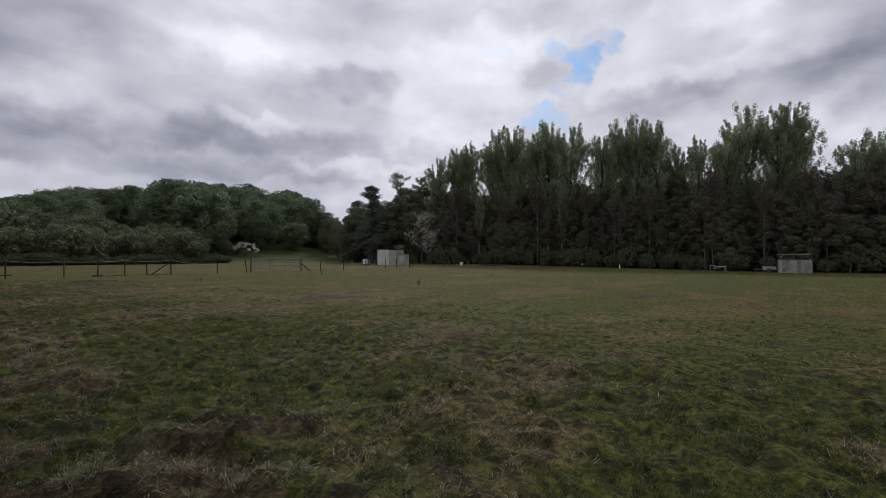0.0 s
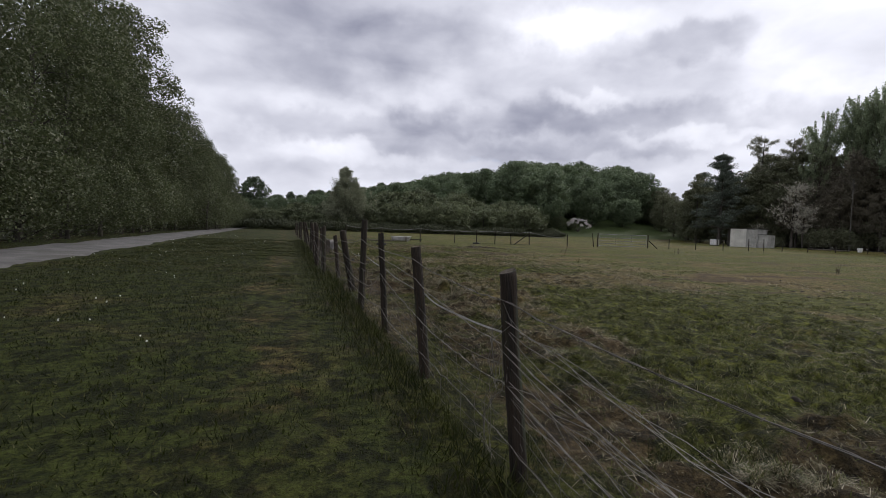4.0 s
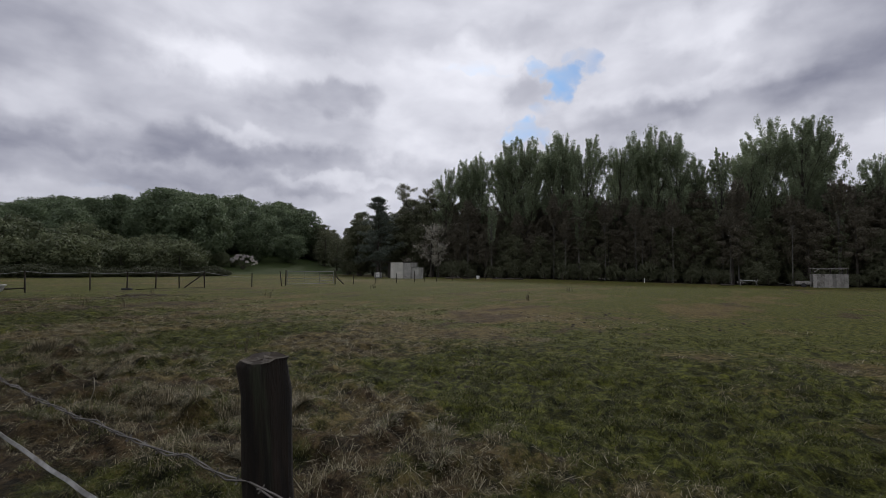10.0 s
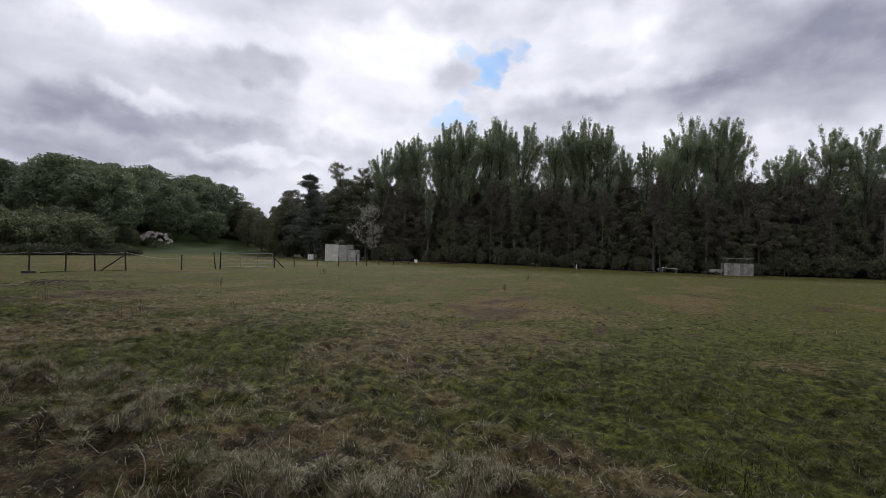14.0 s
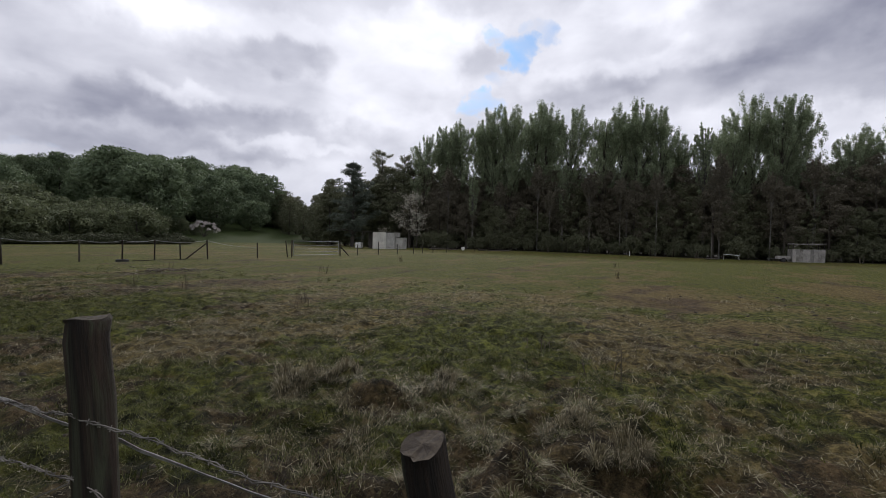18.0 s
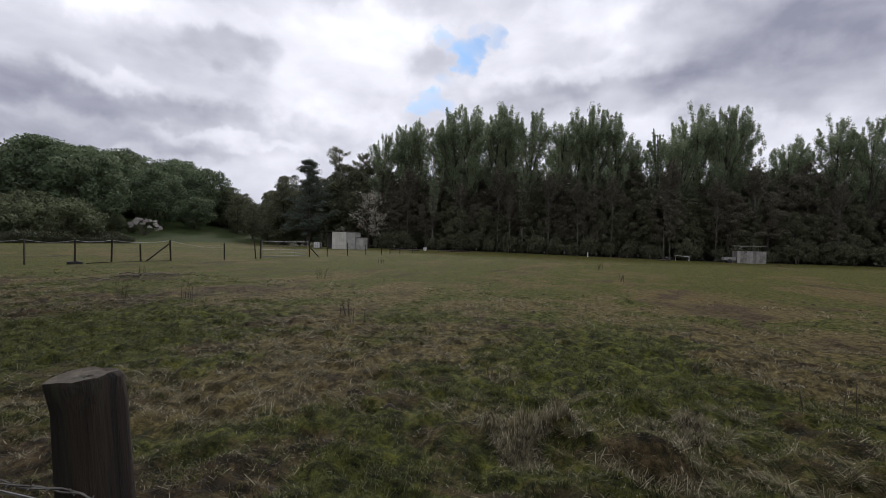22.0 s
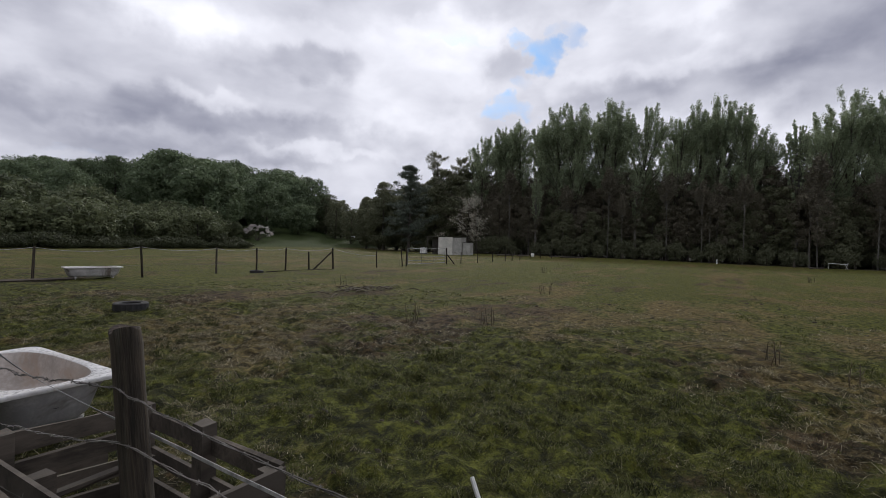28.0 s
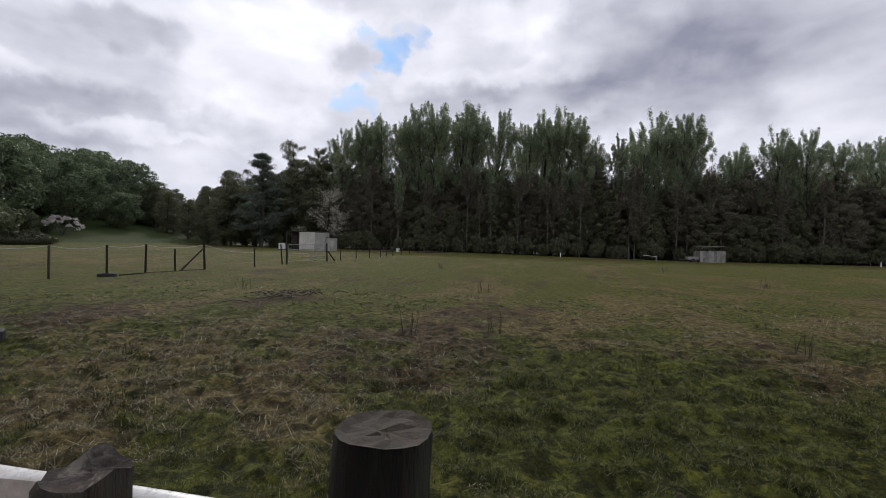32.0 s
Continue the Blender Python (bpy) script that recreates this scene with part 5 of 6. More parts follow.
    for x, y in ((0.09, -0.1), (0.09, -1.85), (0.09, -3.6), (3.0, -0.1), (3.0, -3.6)):
        g = Geo()
        g.tube([(x, y, -0.05), (x, y, 2.55)], 0.055, 7)
        part("pole", g.mesh("pole", M_DARKWOOD), pen)
    for a, b in (((0.09, 0.1, 2.55), (0.09, -3.8, 2.6)), ((3.0, 0.1, 2.55), (3.0, -3.8, 2.5)), ((0.0, -0.1, 2.6), (3.1, -0.1, 2.6)), ((0.0, -3.6, 2.6), (3.1, -3.6, 2.5)), ((0.09, -0.15, 2.1), (0.09, -0.75, 2.55))):
        g = Geo()
        g.tube([a, b], 0.05, 6)
        part("beam", g.mesh("beam", M_PENBOARD), pen, "pale pole")
    for y in (-0.02, -3.68):
        g = Geo()
        g.box((0.04, y - 0.03, 0), (3.0, y + 0.03, 1.8))
        part("side_wall", g.mesh("side_wall", M_PENBOARD), pen)
    g = Geo()
    g.box((2.97, -3.66, 0), (3.03, -0.04, 1.8))
    part("back_wall", g.mesh("back_wall", M_PENBOARD), pen)
    cart = thing("hand_trailer", "low pale trailer parked beside the pen", "trailer", Matrix.Translation((79.5, -2.9, gz + 0.05)))
    g = Geo()
    for lo, hi in (((0, -1.6, 0.35), (1.2, 0, 0.40)), ((0, -1.6, 0.40), (0.04, 0, 0.80)), ((1.16, -1.6, 0.40), (1.2, 0, 0.80)), ((0.04, -1.6, 0.40), (1.16, -1.56, 0.80)), ((0.04, -0.04, 0.40), (1.16, 0, 0.80))):
        g.box(lo, hi)
    part("tub", g.mesh("tub", M_PENBOARD), cart)
    for x in (-0.09, 1.29):
        g = Geo()
        g.tube([(x - 0.06, -0.8, 0.24), (x + 0.06, -0.8, 0.24)], 0.29, 14)
        part("wheel", g.mesh("wheel", M_RUBBER), cart)
    g = Geo()
    g.tube([(0.6, 0, 0.38), (0.6, 1.1, 0.30)], 0.035, 6)
    part("drawbar", g.mesh("drawbar", M_GALV), cart)


# ---- loose things in the paddock ----
def bath_thing(at, label, size=(1.72, 0.74)):
    """An enamel bath: rolled rim, basin with sloping end, outer shell and feet. It lies along y."""
    root = thing("bathtub", label, "bathtub", at, "baths used as troughs")
    L, W, H = size[0], size[1], 0.40

    def loop(half_l, half_w, power, z, n=32, shift=0.0):
        out = []
        for k in range(n):
            w = 2 * math.pi * k / n
            c, s = math.cos(w), math.sin(w)
            out.append((half_w * math.copysign(abs(c) ** power, c), shift + half_l * math.copysign(abs(s) ** power, s), z))
        return out

    def skin(loops, name, mat, close_last=True):
        g = Geo()
        n = len(loops[0])
        V = [p for l in loops for p in l]
        F = [(i * n + k, i * n + (k + 1) % n, (i + 1) * n + (k + 1) % n, (i + 1) * n + k) for i in range(len(loops) - 1) for k in range(n)]
        if close_last:
            F.append(tuple((len(loops) - 1) * n + k for k in range(n)))
        g.add(V, F)
        return g.mesh(name, mat, smooth=True)

    rim = [loop(L / 2 - 0.005, W / 2 - 0.005, 0.13, H - 0.035), loop(L / 2, W / 2, 0.13, H - 0.02), loop(L / 2, W / 2, 0.13, H - 0.004), loop(L / 2 - 0.01, W / 2 - 0.01, 0.15, H),
           loop(L / 2 - 0.07, W / 2 - 0.055, 0.62, H - 0.001), loop(L / 2 - 0.082, W / 2 - 0.066, 0.63, H - 0.010)]
    part("rim", skin(rim, "rim", M_BATH, False), root, "chipped white rolled rim")
    basin = [loop(L / 2 - 0.082, W / 2 - 0.066, 0.63, H - 0.010), loop(L / 2 - 0.10, W / 2 - 0.085, 0.64, H - 0.09), loop(L / 2 - 0.14, W / 2 - 0.115, 0.55, H - 0.26), loop(L / 2 - 0.22, W / 2 - 0.16, 0.6, H - 0.335), loop(L / 2 - 0.34, W / 2 - 0.24, 0.7, H - 0.345)]
    tub = part("basin", skin(basin, "basin", M_BATHIN), root, "stained white basin")
    shell = [loop(L / 2 - 0.03, W / 2 - 0.03, 0.3, H - 0.03), loop(L / 2 - 0.07, W / 2 - 0.06, 0.42, H - 0.12), loop(L / 2 - 0.12, W / 2 - 0.09, 0.5, 0.12), loop(L / 2 - 0.20, W / 2 - 0.14, 0.6, 0.04)]
    part("shell", skin(shell, "shell", M_SHELL), root, "grey rough outer shell")
    for x in (-0.2, 0.2):
        for y in (-0.55, 0.55):
            g = Geo()
            g.tube([(x, y, -0.03), (x, y, 0.07)], [0.03, 0.045], 8)
            part("foot", g.mesh("foot", M_SHELL), root)
    g = Geo()
    g.tube([(0, -L / 2 + 0.09, H - 0.16), (0, -L / 2 + 0.115, H - 0.16)], 0.03, 10)
    part("overflow", g.mesh("overflow", M_BLACK), tub, "dark overflow hole")
    return root


def tyre_data(R, r, name="tread"):
    g = Geo()
    prof = [(R * 0.60, 0.0), (R * 0.72, -r * 0.95), (R * 0.93, -r), (R, -r * 0.75), (R, r * 0.75), (R * 0.93, r), (R * 0.72, r * 0.95), (R * 0.60, 0.3 * r)]
    n, m = 40, len(prof)
    V = []
    for k in range(n):
        w = 2 * math.pi * k / n
        for j, (q, z) in enumerate(prof):
            q2 = q * (1 + (0.018 if (k % 2 and j in (3, 4)) else 0))
            V.append((q2 * math.cos(w), q2 * math.sin(w), z + r))
    F = [(k * m + j, ((k + 1) % n) * m + j, ((k + 1) % n) * m + (j + 1) % m, k * m + (j + 1) % m) for k in range(n) for j in range(m)]
    g.add(V, F)
    return g.mesh(name, M_RUBBER)


def loose_tyre(x, y, R, r, label, tilt=0):
    root = thing("tyre", label, "tyre", pose(x, y, float(lie(x, y)) - 0.01, tilt, 0, 20), "old tyres")
    part("tread", tyre_data(R, r), root)
    g = Geo()
    g.tube([(R * 0.62 * math.cos(w), R * 0.62 * math.sin(w), r * 1.75) for w in np.linspace(0, 2 * math.pi, 25)], 0.018, 5, cap=False)
    part("bead", g.mesh("bead", M_RUBBER), root)


def make_crate():
    rng = np.random.default_rng(31)
    gz = float(lie(0.4, 21.2))
    root = thing("pallet_crate", "open crate knocked together from grey pallets", "crate", Matrix.Translation((0, 0, gz)))

    def boards(a, b, heights, thick=0.022, label=""):
        a, b = Vector((*a, 0)), Vector((*b, 0))
        d = (b - a).normalized()
        nrm = Vector((-d.y, d.x, 0)) * thick
        for z0, z1 in heights:
            g = Geo()
            tilt = rng.normal(0, 0.012)
            c0, c1 = a - d * rng.uniform(0, 0.03), b + d * rng.uniform(0, 0.03)
            V = []
            for off in (Vector((0, 0, 0)), nrm):
                for p, dz in ((c0, tilt), (c1, -tilt)):
                    for z in (z0, z1):
                        q = p + off
                        V.append((q.x, q.y, z + dz + rng.normal(0, 0.003)))
            g.add(V, [(0, 2, 3, 1), (4, 5, 7, 6), (0, 1, 5, 4), (2, 6, 7, 3), (1, 3, 7, 5), (0, 4, 6, 2)])
            part("slat", g.mesh("slat", M_BOARD), root, label)

    zs = [(0.02, 0.11), (0.15, 0.24), (0.29, 0.38), (0.42, 0.52)]
    boards((0.08, 20.80), (0.68, 20.76), zs)
    boards((0.72, 20.80), (0.82, 22.00), [(0.04, 0.13), (0.22, 0.31), (0.42, 0.51)])
    boards((0.17, 22.16), (0.80, 22.02), zs)
    boards((0.05, 20.86), (0.13, 22.40), [(0.04, 0.13), (0.18, 0.27), (0.31, 0.40), (0.45, 0.54)])
    boards((0.20, 22.62), (0.85, 22.50), [(0.05, 0.2), (0.25, 0.36)])
    for x, y, h in ((0.68, 20.82, 0.50), (0.73, 21.35, 0.58), (0.77, 21.95, 0.55), (0.13, 20.88, 0.52), (0.16, 21.6, 0.50), (0.21, 22.36, 0.54), (0.20, 22.10, 0.55)):
        g = Geo()
        g.box((x - 0.04, y - 0.04, 0), (x + 0.04, y + 0.04, h), 0, 0.006)
        part("block", g.mesh("block", M_BOARD), root)
    for x0, y0, x1, y1, z in ((0.1, 21.1, 0.70, 21.15, 0.26), (0.1, 21.4, 0.70, 21.5, 0.14), (0.12, 21.8, 0.72, 21.75, 0.30)):
        g = Geo()
        g.box((x0, y0 - 0.05, z), (x1, y1 + 0.04, z + 0.02), 0, 0.01)
        part("inner_slat", g.mesh("inner_slat", M_BOARD), root)


def stick(name, label, pts, radii, mat, category, sides=7, group=""):
    g = Geo()
    if name == "rope":
        k = np.linspace(0, len(pts) - 1, 8 * len(pts))
        pts = np.stack([np.interp(k, range(len(pts)), [p[i] for p in pts]) for i in range(3)], 1)
        pts[:, 0] += 0.02 * np.sin(k * 2.7)
        radii = [radii[0]] * len(pts)
    lo = [(x, y, float(lie(x, y)) + z) for x, y, z in pts]
    g.tube(lo, radii, sides, ridge=0.15)
    return tagged(new(name, g.mesh(name, mat)), label, category, group)


def make_loose():
    rng = np.random.default_rng(32)
    m = Matrix.Translation((0.92, 23.99, float(lie(0.92, 23.93)) + 0.005)) @ Matrix.Rotation(radians(-2), 4, "Z") @ Matrix.Rotation(radians(-0.5), 4, "Y")
    bath_thing(m, "old white enamel bath used as a trough beside the fence", (1.62, 0.82))
    m = Matrix.Translation((8.05, 38.25, float(lie(8, 38.2)) + 0.03)) @ Matrix.Rotation(radians(78), 4, "Z")
    bath_thing(m, "old white bath with a grey shell by the far fence")
    loose_tyre(4.68, 29.45, 0.31, 0.085, "worn black tyre lying flat in the turf")
    loose_tyre(14.5, 37.45, 0.30, 0.07, "black tyre lying round the foot of a fence post")
    stick("plank", "pale plank lying under the far fence", [(3.3, 38.7, 0.03), (4.9, 38.5, 0.03)], [0.06, 0.06], M_BOARD, "plank", 4)
    stick("plank", "pale plank lying beside the far bath", [(5.3, 38.0, 0.03), (7.4, 38.1, 0.04)], [0.06, 0.06], M_BOARD, "plank", 4)
    stick("pole", "thin grey pole lying in the turf", [(1.75, 31.9, 0.03), (2.45, 31.4, 0.03)], [0.03, 0.03], M_POSTPALE, "pole")
    stick("stump", "short dark stump by a fallen pole", [(2.5, 31.4, -0.05), (2.52, 31.4, 0.12)], [0.09, 0.08], M_POST, "stump", 9)
    stick("stake", "short pale stake tipped over in the grass", [(1.86, 20.34, -0.02), (1.92, 20.42, 0.07)], [0.016, 0.014], M_WHITE, "stake")
    stick("stick", "broken branch lying by the fence", [(0.28, 17.03, 0.03), (0.45, 17.05, 0.04), (0.68, 17.05, 0.06)], [0.022, 0.018, 0.012], M_POSTPALE, "stick")
    stick("pole", "dark pole lying in front of the far fence", [(9.0, 42.5, 0.03), (11.2, 42.9, 0.04)], [0.06, 0.05], M_POST, "pole")
    for k, pts in enumerate((((0.30, 15.5, 0.02), (0.18, 15.42, 0.32), (0.10, 15.40, 0.60), (0.02, 15.46, 0.84)), ((0.32, 15.5, 0.02), (0.22, 15.40, 0.30), (0.05, 15.34, 0.52)), ((0.15, 6.3, 0.02), (0.12, 6.2, 0.3), (0.2, 6.1, 0.5)))):
        stick("stalk", "curled dead stalk leaning on the fence wire", pts, [0.005] * len(pts), M_STEM, "stalk", 5, "dead stalks")
    # a heap of trimmings
    heap = thing("brush_heap", "low heap of cut brush and turf", "heap", Matrix.Translation((10.9, 28.3, 0)))
    for k in range(56):
        a = rng.normal(0, 1, 2) * (0.75, 0.35)
        w = rng.uniform(0, math.pi)
        l = rng.uniform(0.1, 0.35)
        z = max(0.02, 0.16 - 0.1 * np.hypot(a[0], a[1])) * rng.uniform(0.2, 1.2)
        g = Geo()
        g.tube([(a[0] - l * math.cos(w), a[1] - l * math.sin(w), z), (a[0], a[1], z + 0.05), (a[0] + l * math.cos(w), a[1] + l * math.sin(w), z)], 0.013, 4, cap=False)
        part("twig", g.mesh("twig", M_STEM), heap)
    # a jump, a bin and bits along the wood
    jump = thing("jump", "white pole resting on a pair of crossed stands", "jump", Matrix.Translation((80.2, 2.6, float(lie(80, 2.6)))))
    for a, b in (((0, -0.9, 0.05), (0, -1.15, 0.95)), ((0, -1.15, 0.05), (0, -0.75, 0.85)), ((0, 0.9, 0.0), (0, 0.9, 0.85))):
        g = Geo()
        g.tube([a, b], 0.032, 6)
        part("stand", g.mesh("stand", M_PANELGREY), jump)
    g = Geo()
    g.tube([(0, -1.05, 0.70), (0, 1.0, 0.84)], 0.04, 7)
    part("pole", g.mesh("pole", M_WHITE), jump)
    bin_ = thing("white_bucket", "white plastic bucket on the grass", "bucket", Matrix.Translation((74, 43.0, float(lie(74, 43)))))
    g = Geo()
    g.tube([(0, 0, 0), (0, 0, 0.55)], [0.24, 0.30], 14)
    part("tub", g.mesh("tub", M_WHITE), bin_)
    g = Geo()
    g.tube([(0.30 * math.cos(w), 0.30 * math.sin(w), 0.55) for w in np.linspace(0, 2 * math.pi, 17)], 0.015, 5, cap=False)
    part("rim", g.mesh("rim", M_WHITE), bin_)
    for x, y, l, t in ((72, 48.5, 3.0, 8), (72, 45, 2.2, -10), (74, 38.5, 3.8, 12), (74, 40.2, 1.6, -6), (78, 6.0, 1.6, 0)):
        stick("pale_pole", "pale pole lying in the grass near the wood", [(x, y, 0.10), (x + l * math.sin(radians(t)), y - l * math.cos(radians(t)), 0.14)], [0.10, 0.09], M_BOARD, "pole", 6)
    for y, h, mt in ((16.6, 0.75, M_WHITE), (7.2, 0.8, M_POSTPALE), (-12.5, 0.9, M_POSTPALE), (-30.5, 0.8, M_WHITE), (-31.2, 0.8, M_WHITE), (30, 0.9, M_POSTPALE)):
        stick("short_post", "short post at the wood's edge", [(81, y, -0.1), (81.05, y, h)], [0.07, 0.06], mt, "post", 7)
    for k in range(24):
        y = 34 - k * 3.4
        stick("boundary_post", "dark fence post along the wood's edge", [(83.4, y, -0.2), (83.4 + rng.normal(0, 0.05), y, 1.1)], [0.06, 0.055], M_POST, "post", 6, "boundary posts")
    # a length of old rope in the turf
    stick("rope", "old pale rope lying in the turf", [(2.0, 11.65, 0.025), (1.95, 11.2, 0.035), (1.86, 10.85, 0.038), (1.70, 10.48, 0.036), (1.46, 10.2, 0.03), (1.38, 9.95, 0.015)], [0.005] * 6, M_ROPE, "rope", 5)


# ---- grass ----
def blades(px, py, hgt, wid, rng, lean=0.6, curl=False):
    """Thin blades, standing on the ground at px, py: straight with three corners, or bent over in two lengths of four."""
    n = len(px)
    z = lie(px, py) - 0.004
    w = rng.uniform(0, 2 * math.pi, n)
    dx, dy = np.cos(w) * wid, np.sin(w) * wid
    a = rng.uniform(0, 2 * math.pi, n)
    l = rng.uniform(0.1, 1.0, n) * lean * hgt
    tip = np.stack([px + np.cos(a) * l, py + np.sin(a) * l, z + hgt * rng.uniform(0.6, 1.0, n)], 1)
    p0 = np.stack([px - dx, py - dy, z], 1)
    p1 = np.stack([px + dx, py + dy, z], 1)
    if not curl:
        return np.stack([p0, p1, tip], 1).reshape(-1, 3)
    # the blade bends over: a second length hangs from the first
    side = np.stack([dx, dy, 0 * dx], 1) * 0.75
    turn = a + rng.normal(0, 0.9, n)
    reach = l * rng.uniform(0.5, 1.1, n) + 0.3 * hgt
    end = tip + np.stack([np.cos(turn) * reach, np.sin(turn) * reach, -hgt * rng.uniform(0.1, 0.6, n)], 1)
    end[:, 2] = np.maximum(end[:, 2], z + 0.006)
    return np.concatenate([np.stack([p0, p1, tip + side, tip - side], 1), np.stack([tip - side, tip + side, end + side * 0.2, end - side * 0.2], 1)], 1).reshape(-1, 3)


def fountain(cx, cy, reach, tall, n, wide, rng):
    """One tuft: blades that rise from a small foot, lean outwards and hang over."""
    a = rng.uniform(0, 2 * math.pi, n)
    d = np.stack([np.cos(a), np.sin(a), 0 * a], 1)
    side = np.stack([-np.sin(a), np.cos(a), 0 * a], 1) * wide
    f = np.sqrt(rng.random(n))
    foot = np.array((cx, cy, 0)) + d * (0.6 * reach * f)[:, None]
    foot[:, 2] = lie(foot[:, 0], foot[:, 1]) - 0.004
    top = tall * rng.uniform(0.5, 1.15, n)
    knee = foot + d * (reach * (0.15 + 0.7 * f * rng.random(n)))[:, None] + np.stack([0 * a, 0 * a, top], 1) + rng.normal(0, 0.016, (n, 3))
    end = knee + d * (reach * rng.uniform(0.2, 0.9, n))[:, None] - np.stack([0 * a, 0 * a, top * rng.uniform(-0.25, 0.85, n)], 1)
    end[:, 2] = np.maximum(end[:, 2], foot[:, 2] + 0.008)
    return np.concatenate([np.stack([foot - side, foot + side, knee + side * 0.8, knee - side * 0.8], 1), np.stack([knee - side * 0.8, knee + side * 0.8, end + side * 0.15, end - side * 0.15], 1)], 1).reshape(-1, 3)


def scatter(n, x0, x1, y0, y1, rng, fade=True):
    u = rng.random(n)
    x = x0 + (x1 - x0) * (u ** 1.7 if fade else u)
    return x, rng.uniform(y0, y1, n)


def make_grass():
    rng = np.random.default_rng(41)
    # sparse single blades
    x, y = scatter(30000, 0.1, 10, -5, 34, rng)
    V = blades(x, y, 0.030 * rng.uniform(0.5, 1.4, len(x)), 0.0030 + 0.0008 * x, rng, 1.6)
    tagged(new("field_grass", flat_mesh("field_grass", V, 3, M_GRASS)), "short grazed field grass", "grass", kind="stuff")

    def clumps(n, x1, blades_each, reach, tall, wide, lean, mask, name, mat, label, y0=-5, y1=36, curl=True):
        cx, cy = scatter(n, 0.15, x1, y0, y1, rng)
        ok = mask(cx, cy) > rng.random(n)
        cx, cy = cx[ok], cy[ok]
        size = rng.uniform(0.45, 1.5, len(cx)) * (1 + 0.05 * cx)
        m = (len(cx), blades_each)
        px = (cx[:, None] + rng.normal(0, reach, m) * size[:, None]).ravel()
        py = (cy[:, None] + rng.normal(0, reach, m) * size[:, None]).ravel()
        ok = px > 0.02
        hh = (tall * size[:, None] * rng.uniform(0.3, 1.2, m)).ravel()
        V = blades(px[ok], py[ok], hh[ok], wide * (0.75 if curl else 1.0) * (1 + 0.12 * px[ok]), rng, lean * (0.6 if curl else 1), curl)
        tagged(new(name, flat_mesh(name, V, 4 if curl else 3, mat)), label, "grass", kind="stuff")

    tuft = lambda x, y: smooth01(0.40, 0.60, 0.6 * value_noise(x * 4.6 + 50, y * 4.6) + 0.4 * value_noise(x * 10, y * 10 + 20))
    thin = lambda x, y: np.exp(-np.maximum(0, x - 4) / 3.5) * smooth01(36, 26, y)
    cover = lambda x, y: (1 - 0.85 * smooth01(0.42, 0.62, turf(x, y)[1])) * (0.5 + 0.5 * smooth01(0.3, 1.6, x))
    clumps(90000, 13, 24, 0.034, 0.034, 0.0024, 2.0, lambda x, y: tuft(x, y) * smooth01(0.70, 0.40, turf(x, y)[0]) * cover(x, y) * thin(x, y), "grass_clumps", M_GRASS, "green clumps of grazed grass")
    clumps(52000, 13, 24, 0.040, 0.036, 0.0022, 2.8, lambda x, y: tuft(x + 5, y) * smooth01(0.40, 0.66, turf(x, y)[0]) * cover(x, y) * thin(x, y), "straw_clumps", M_STRAW, "matted straw-coloured grass")
    clumps(11000, 7, 30, 0.075, 0.022, 0.0019, 4.5, lambda x, y: np.maximum(smooth01(0.40, 0.62, turf(x, y)[1]), smooth01(0.15, 0.6, tussocky(x, y))) * 0.8 * smooth01(0.2, 1.1, x), "dead_wisps", M_STRAW, "dead wisps lying on bare soil")
    clumps(1300, 5.5, 130, 0.060, 0.070, 0.0019, 1.9, lambda x, y: smooth01(0.25, 0.8, tussocky(x, y)) * smooth01(0.45, 0.6, value_noise(x * 1.3 + 11, y * 1.3 + 2)), "dry_grass", M_STRAW, "tufts of dead pale grass", 0, 21)
    clumps(1300, 9, 60, 0.05, 0.055, 0.0026, 1.1, lambda x, y: smooth01(0.5, 0.7, value_noise(x * 0.9 + 21, y * 0.9 + 12)) * smooth01(6.0, 3.5, x), "lush_tufts", M_VERGE, "dark lush tufts the herd has left")
    # rough hummocks where the turf is poached, green and dead blades bent over all round
    hx, hy = scatter(800, 0.7, 4.6, -1, 20, rng, False)
    ok = (tussocky(hx, hy) > rng.uniform(0.25, 0.9, len(hx))) & (value_noise(hx * 1.1 + 6, hy * 1.1) > 0.40)
    for name, mat, label, share in (("rough_hummocks", M_STRAW, "bleached blades bent over rough hummocks", 0.55), ("green_hummocks", M_GRASS, "green blades on rough hummocks", 0.45)):
        V = np.concatenate([fountain(a, b, rng.uniform(0.05, 0.11), rng.uniform(0.02, 0.05), int(260 * share), 0.0017, rng) for a, b in zip(hx[ok], hy[ok])])
        tagged(new(name, flat_mesh(name, V, 4, mat)), label, "grass", kind="stuff")
    # big pale tussocks
    for tx, ty, th in ((2.53, 14.19, 0.22), (2.85, 13.95, 0.16), (2.3, 14.0, 0.14), (2.2, 8.9, 0.16), (2.5, 8.5, 0.14), (1.9, 9.6, 0.13), (2.3, 11.3, 0.15), (2.7, 11.7, 0.12), (3.1, 12.9, 0.13), (1.7, 8.0, 0.12)):
        V = np.concatenate([fountain(tx + rng.normal(0, 0.09), ty + rng.normal(0, 0.09), 0.07, th * rng.uniform(0.3, 0.7), 240, 0.0017, rng) for k in range(7)])
        tagged(new("tussock", flat_mesh("tussock", V, 4, M_STRAW)), "big tussock of dead pale grass", "grass", "dead tussocks", kind="stuff")
    # the uncut verge
    n = 120000
    x = -0.05 - 6.6 * rng.random(n) ** 1.5
    y = rng.uniform(-4, 34, n)
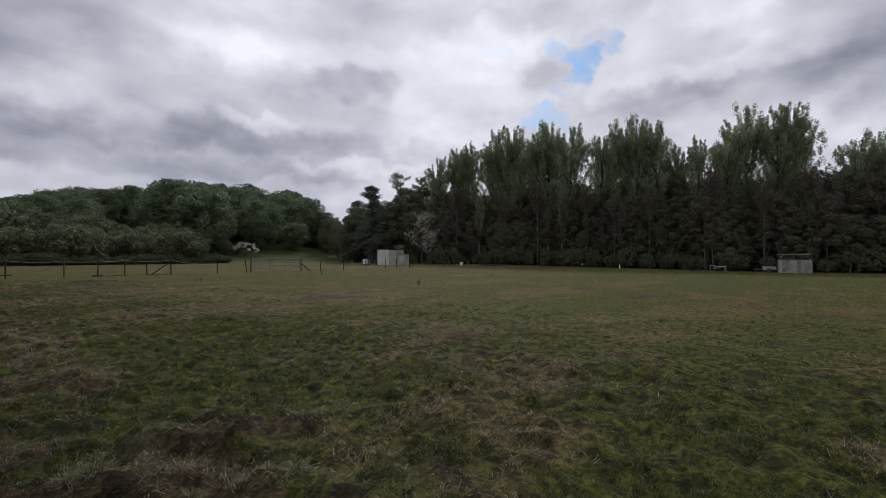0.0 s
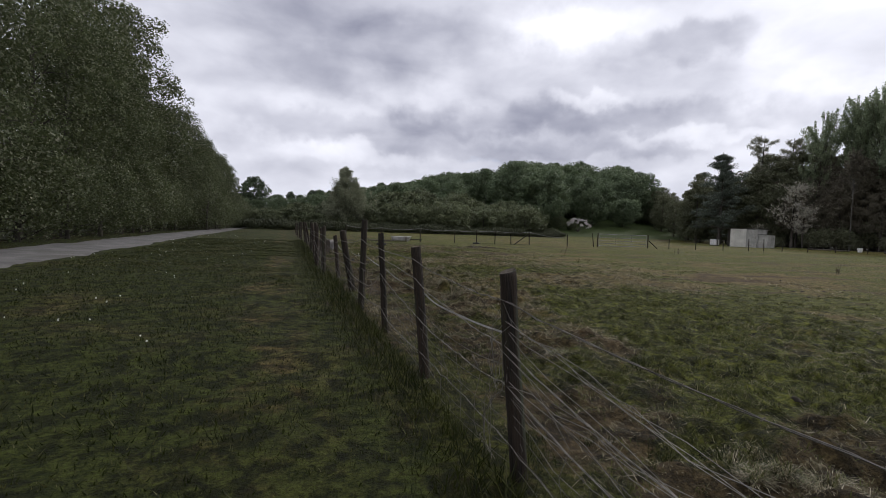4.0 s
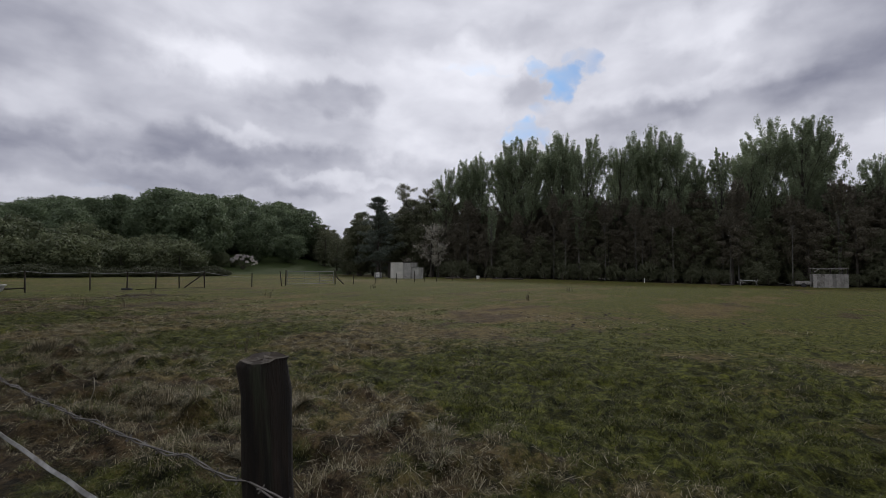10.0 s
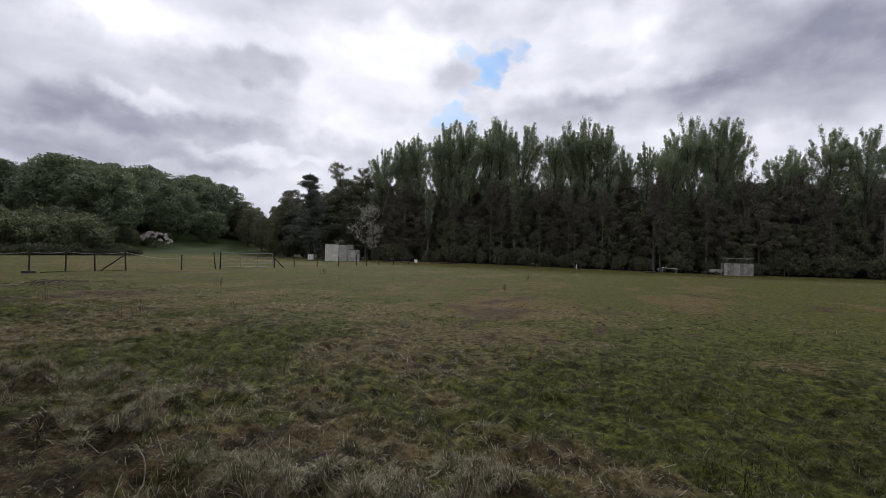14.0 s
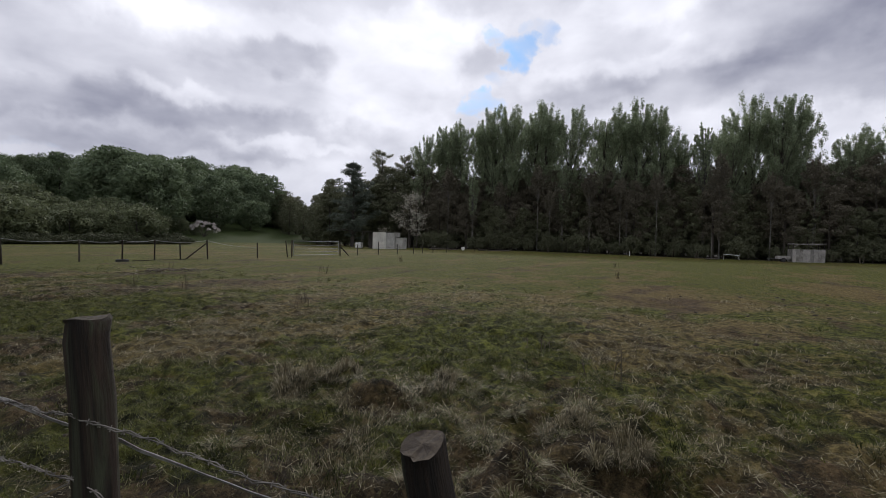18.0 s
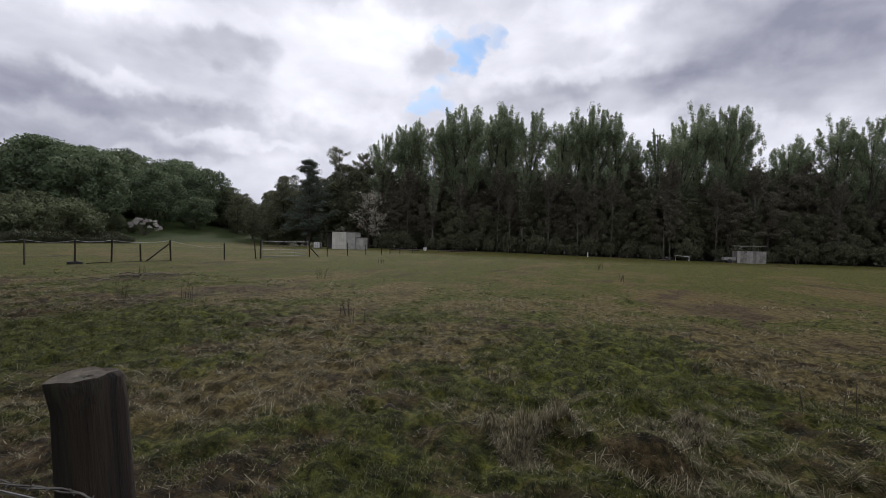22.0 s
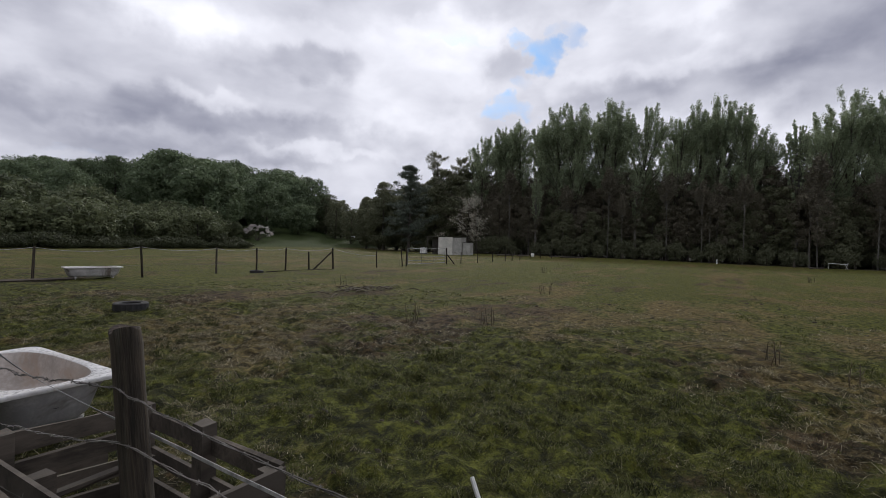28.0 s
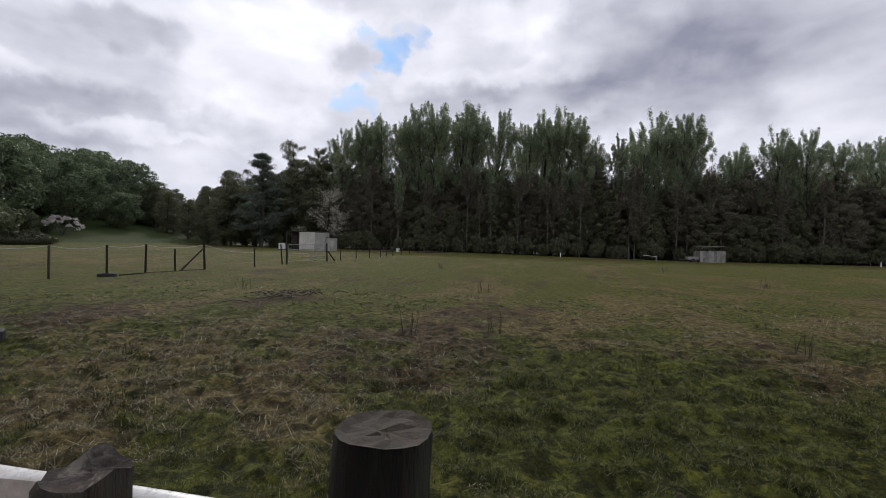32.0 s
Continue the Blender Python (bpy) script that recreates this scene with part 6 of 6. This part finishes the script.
    # the trodden path beside the fence, where blades are fewer and shorter
    fence_side = np.exp(-((x + 1.15 + 0.9 * (value_noise(y * 0.5, y * 0.1) - 0.5)) / 0.4) ** 2) * smooth01(0.3, 0.6, value_noise(x * 0.9, y * 0.9 + 3))
    keep = rng.random(n) > 0.75 * fence_side
    x, y, fence_side = x[keep], y[keep], fence_side[keep]
    foot = np.exp(-((x + 0.15) / 0.28) ** 2)
    hh = (0.045 + 0.11 * foot) * (1 - 0.6 * fence_side) * rng.uniform(0.5, 1.5, len(x)) * (0.6 + 0.8 * value_noise(x * 1.4, y * 1.4))
    V = blades(x, y, hh, 0.0042 + 0.0008 * np.abs(x), rng, 0.9)
    tagged(new("verge_grass", flat_mesh("verge_grass", V, 3, M_VERGE)), "lush grass along the footpath", "grass", kind="stuff")
    # small white flower heads on the verge
    n = 130
    x, y = rng.uniform(-6.6, -2.2, n), rng.uniform(2, 40, n)
    c = np.stack([x, y, lie(x, y) + rng.uniform(0.06, 0.16, n)], 1)
    q = leaves(c, np.array((0.004, 0.004, 0.004)), n * 4, 0.011, rng, 0.8)
    tagged(new("daisies", flat_mesh("daisies", q, 4, M_DAISY)), "small white flower heads in the verge", "flowers", kind="stuff")
    # turf clods and molehill bumps
    g = Geo()
    cx, cy = scatter(700, 0.4, 16, -3, 34, rng)
    ok = value_noise(cx * 0.5 + 31, cy * 0.5 + 8) > 0.5
    for a, b in zip(cx[ok], cy[ok]):
        r = rng.uniform(0.012, 0.042) * (1 + 0.05 * a)
        z = float(lie(a, b))
        ring = [(a + r * math.cos(w) * rng.uniform(0.7, 1.3), b + r * math.sin(w) * rng.uniform(0.7, 1.3), z - 0.01) for w in np.linspace(0, 2 * math.pi, 8)[:-1]]
        mid = [(a + 0.5 * r * math.cos(w) * rng.uniform(0.7, 1.3), b + 0.5 * r * math.sin(w) * rng.uniform(0.7, 1.3), z + r * rng.uniform(0.25, 0.5)) for w in np.linspace(0, 2 * math.pi, 8)[:-1]]
        g.add(ring + mid + [(a, b, z + r * 0.5)], [(k, (k + 1) % 7, 7 + (k + 1) % 7, 7 + k) for k in range(7)] + [(7 + k, 7 + (k + 1) % 7, 14) for k in range(7)])
    tagged(new("turf_clods", g.mesh("turf_clods", M_CLOD, True)), "kicked-up dark clods of turf", "clods", kind="stuff")


def weed(x, y, stems, h, seed, label):
    rng = np.random.default_rng(seed)
    root = thing("weed", label, "weed", Matrix.Translation((x, y, float(lie(x, y)))), "dead weeds")
    for k in range(stems):
        g = Geo()
        a = np.array([rng.normal(0, 0.10), rng.normal(0, 0.10), -0.02])
        top = a + (rng.normal(0, 0.05), rng.normal(0, 0.05), h * rng.uniform(0.45, 1.0))
        g.tube([a, (a + top) / 2, top], [0.007, 0.006, 0.002], 4, cap=False)
        for j in range(3):
            p = a + (top - a) * rng.uniform(0.4, 0.95)
            g.tube([p, p + (rng.normal(0, 0.06), rng.normal(0, 0.06), 0.06)], [0.005, 0.001], 3, cap=False)
        part("stem", g.mesh("stem", M_STEM), root)


M_CLOD = worn("dark clods", (0.018, 0.014, 0.009), (0.058, 0.044, 0.027), 6.0, 40.0, 0.95, 0.01)

make_fence()
make_cross_fence()
make_shelters()
make_crate()
make_loose()
make_grass()
for k, (wx, wy, ws, wh) in enumerate(((7.1, 18.3, 6, 0.42), (6.4, 17.6, 3, 0.30), (6.9, 24.0, 7, 0.45), (7.5, 22.8, 5, 0.4), (20, 13, 8, 0.45), (14, 23.5, 7, 0.45), (4.2, 11.6, 3, 0.35), (4.0, 14.6, 4, 0.25), (5.3, 12.6, 4, 0.25), (12.5, 30.5, 6, 0.4), (26, 27, 9, 0.5), (30, 14, 9, 0.5))):
    weed(wx, wy, ws, wh, 500 + k, "dead dry stalks of thistle and dock")
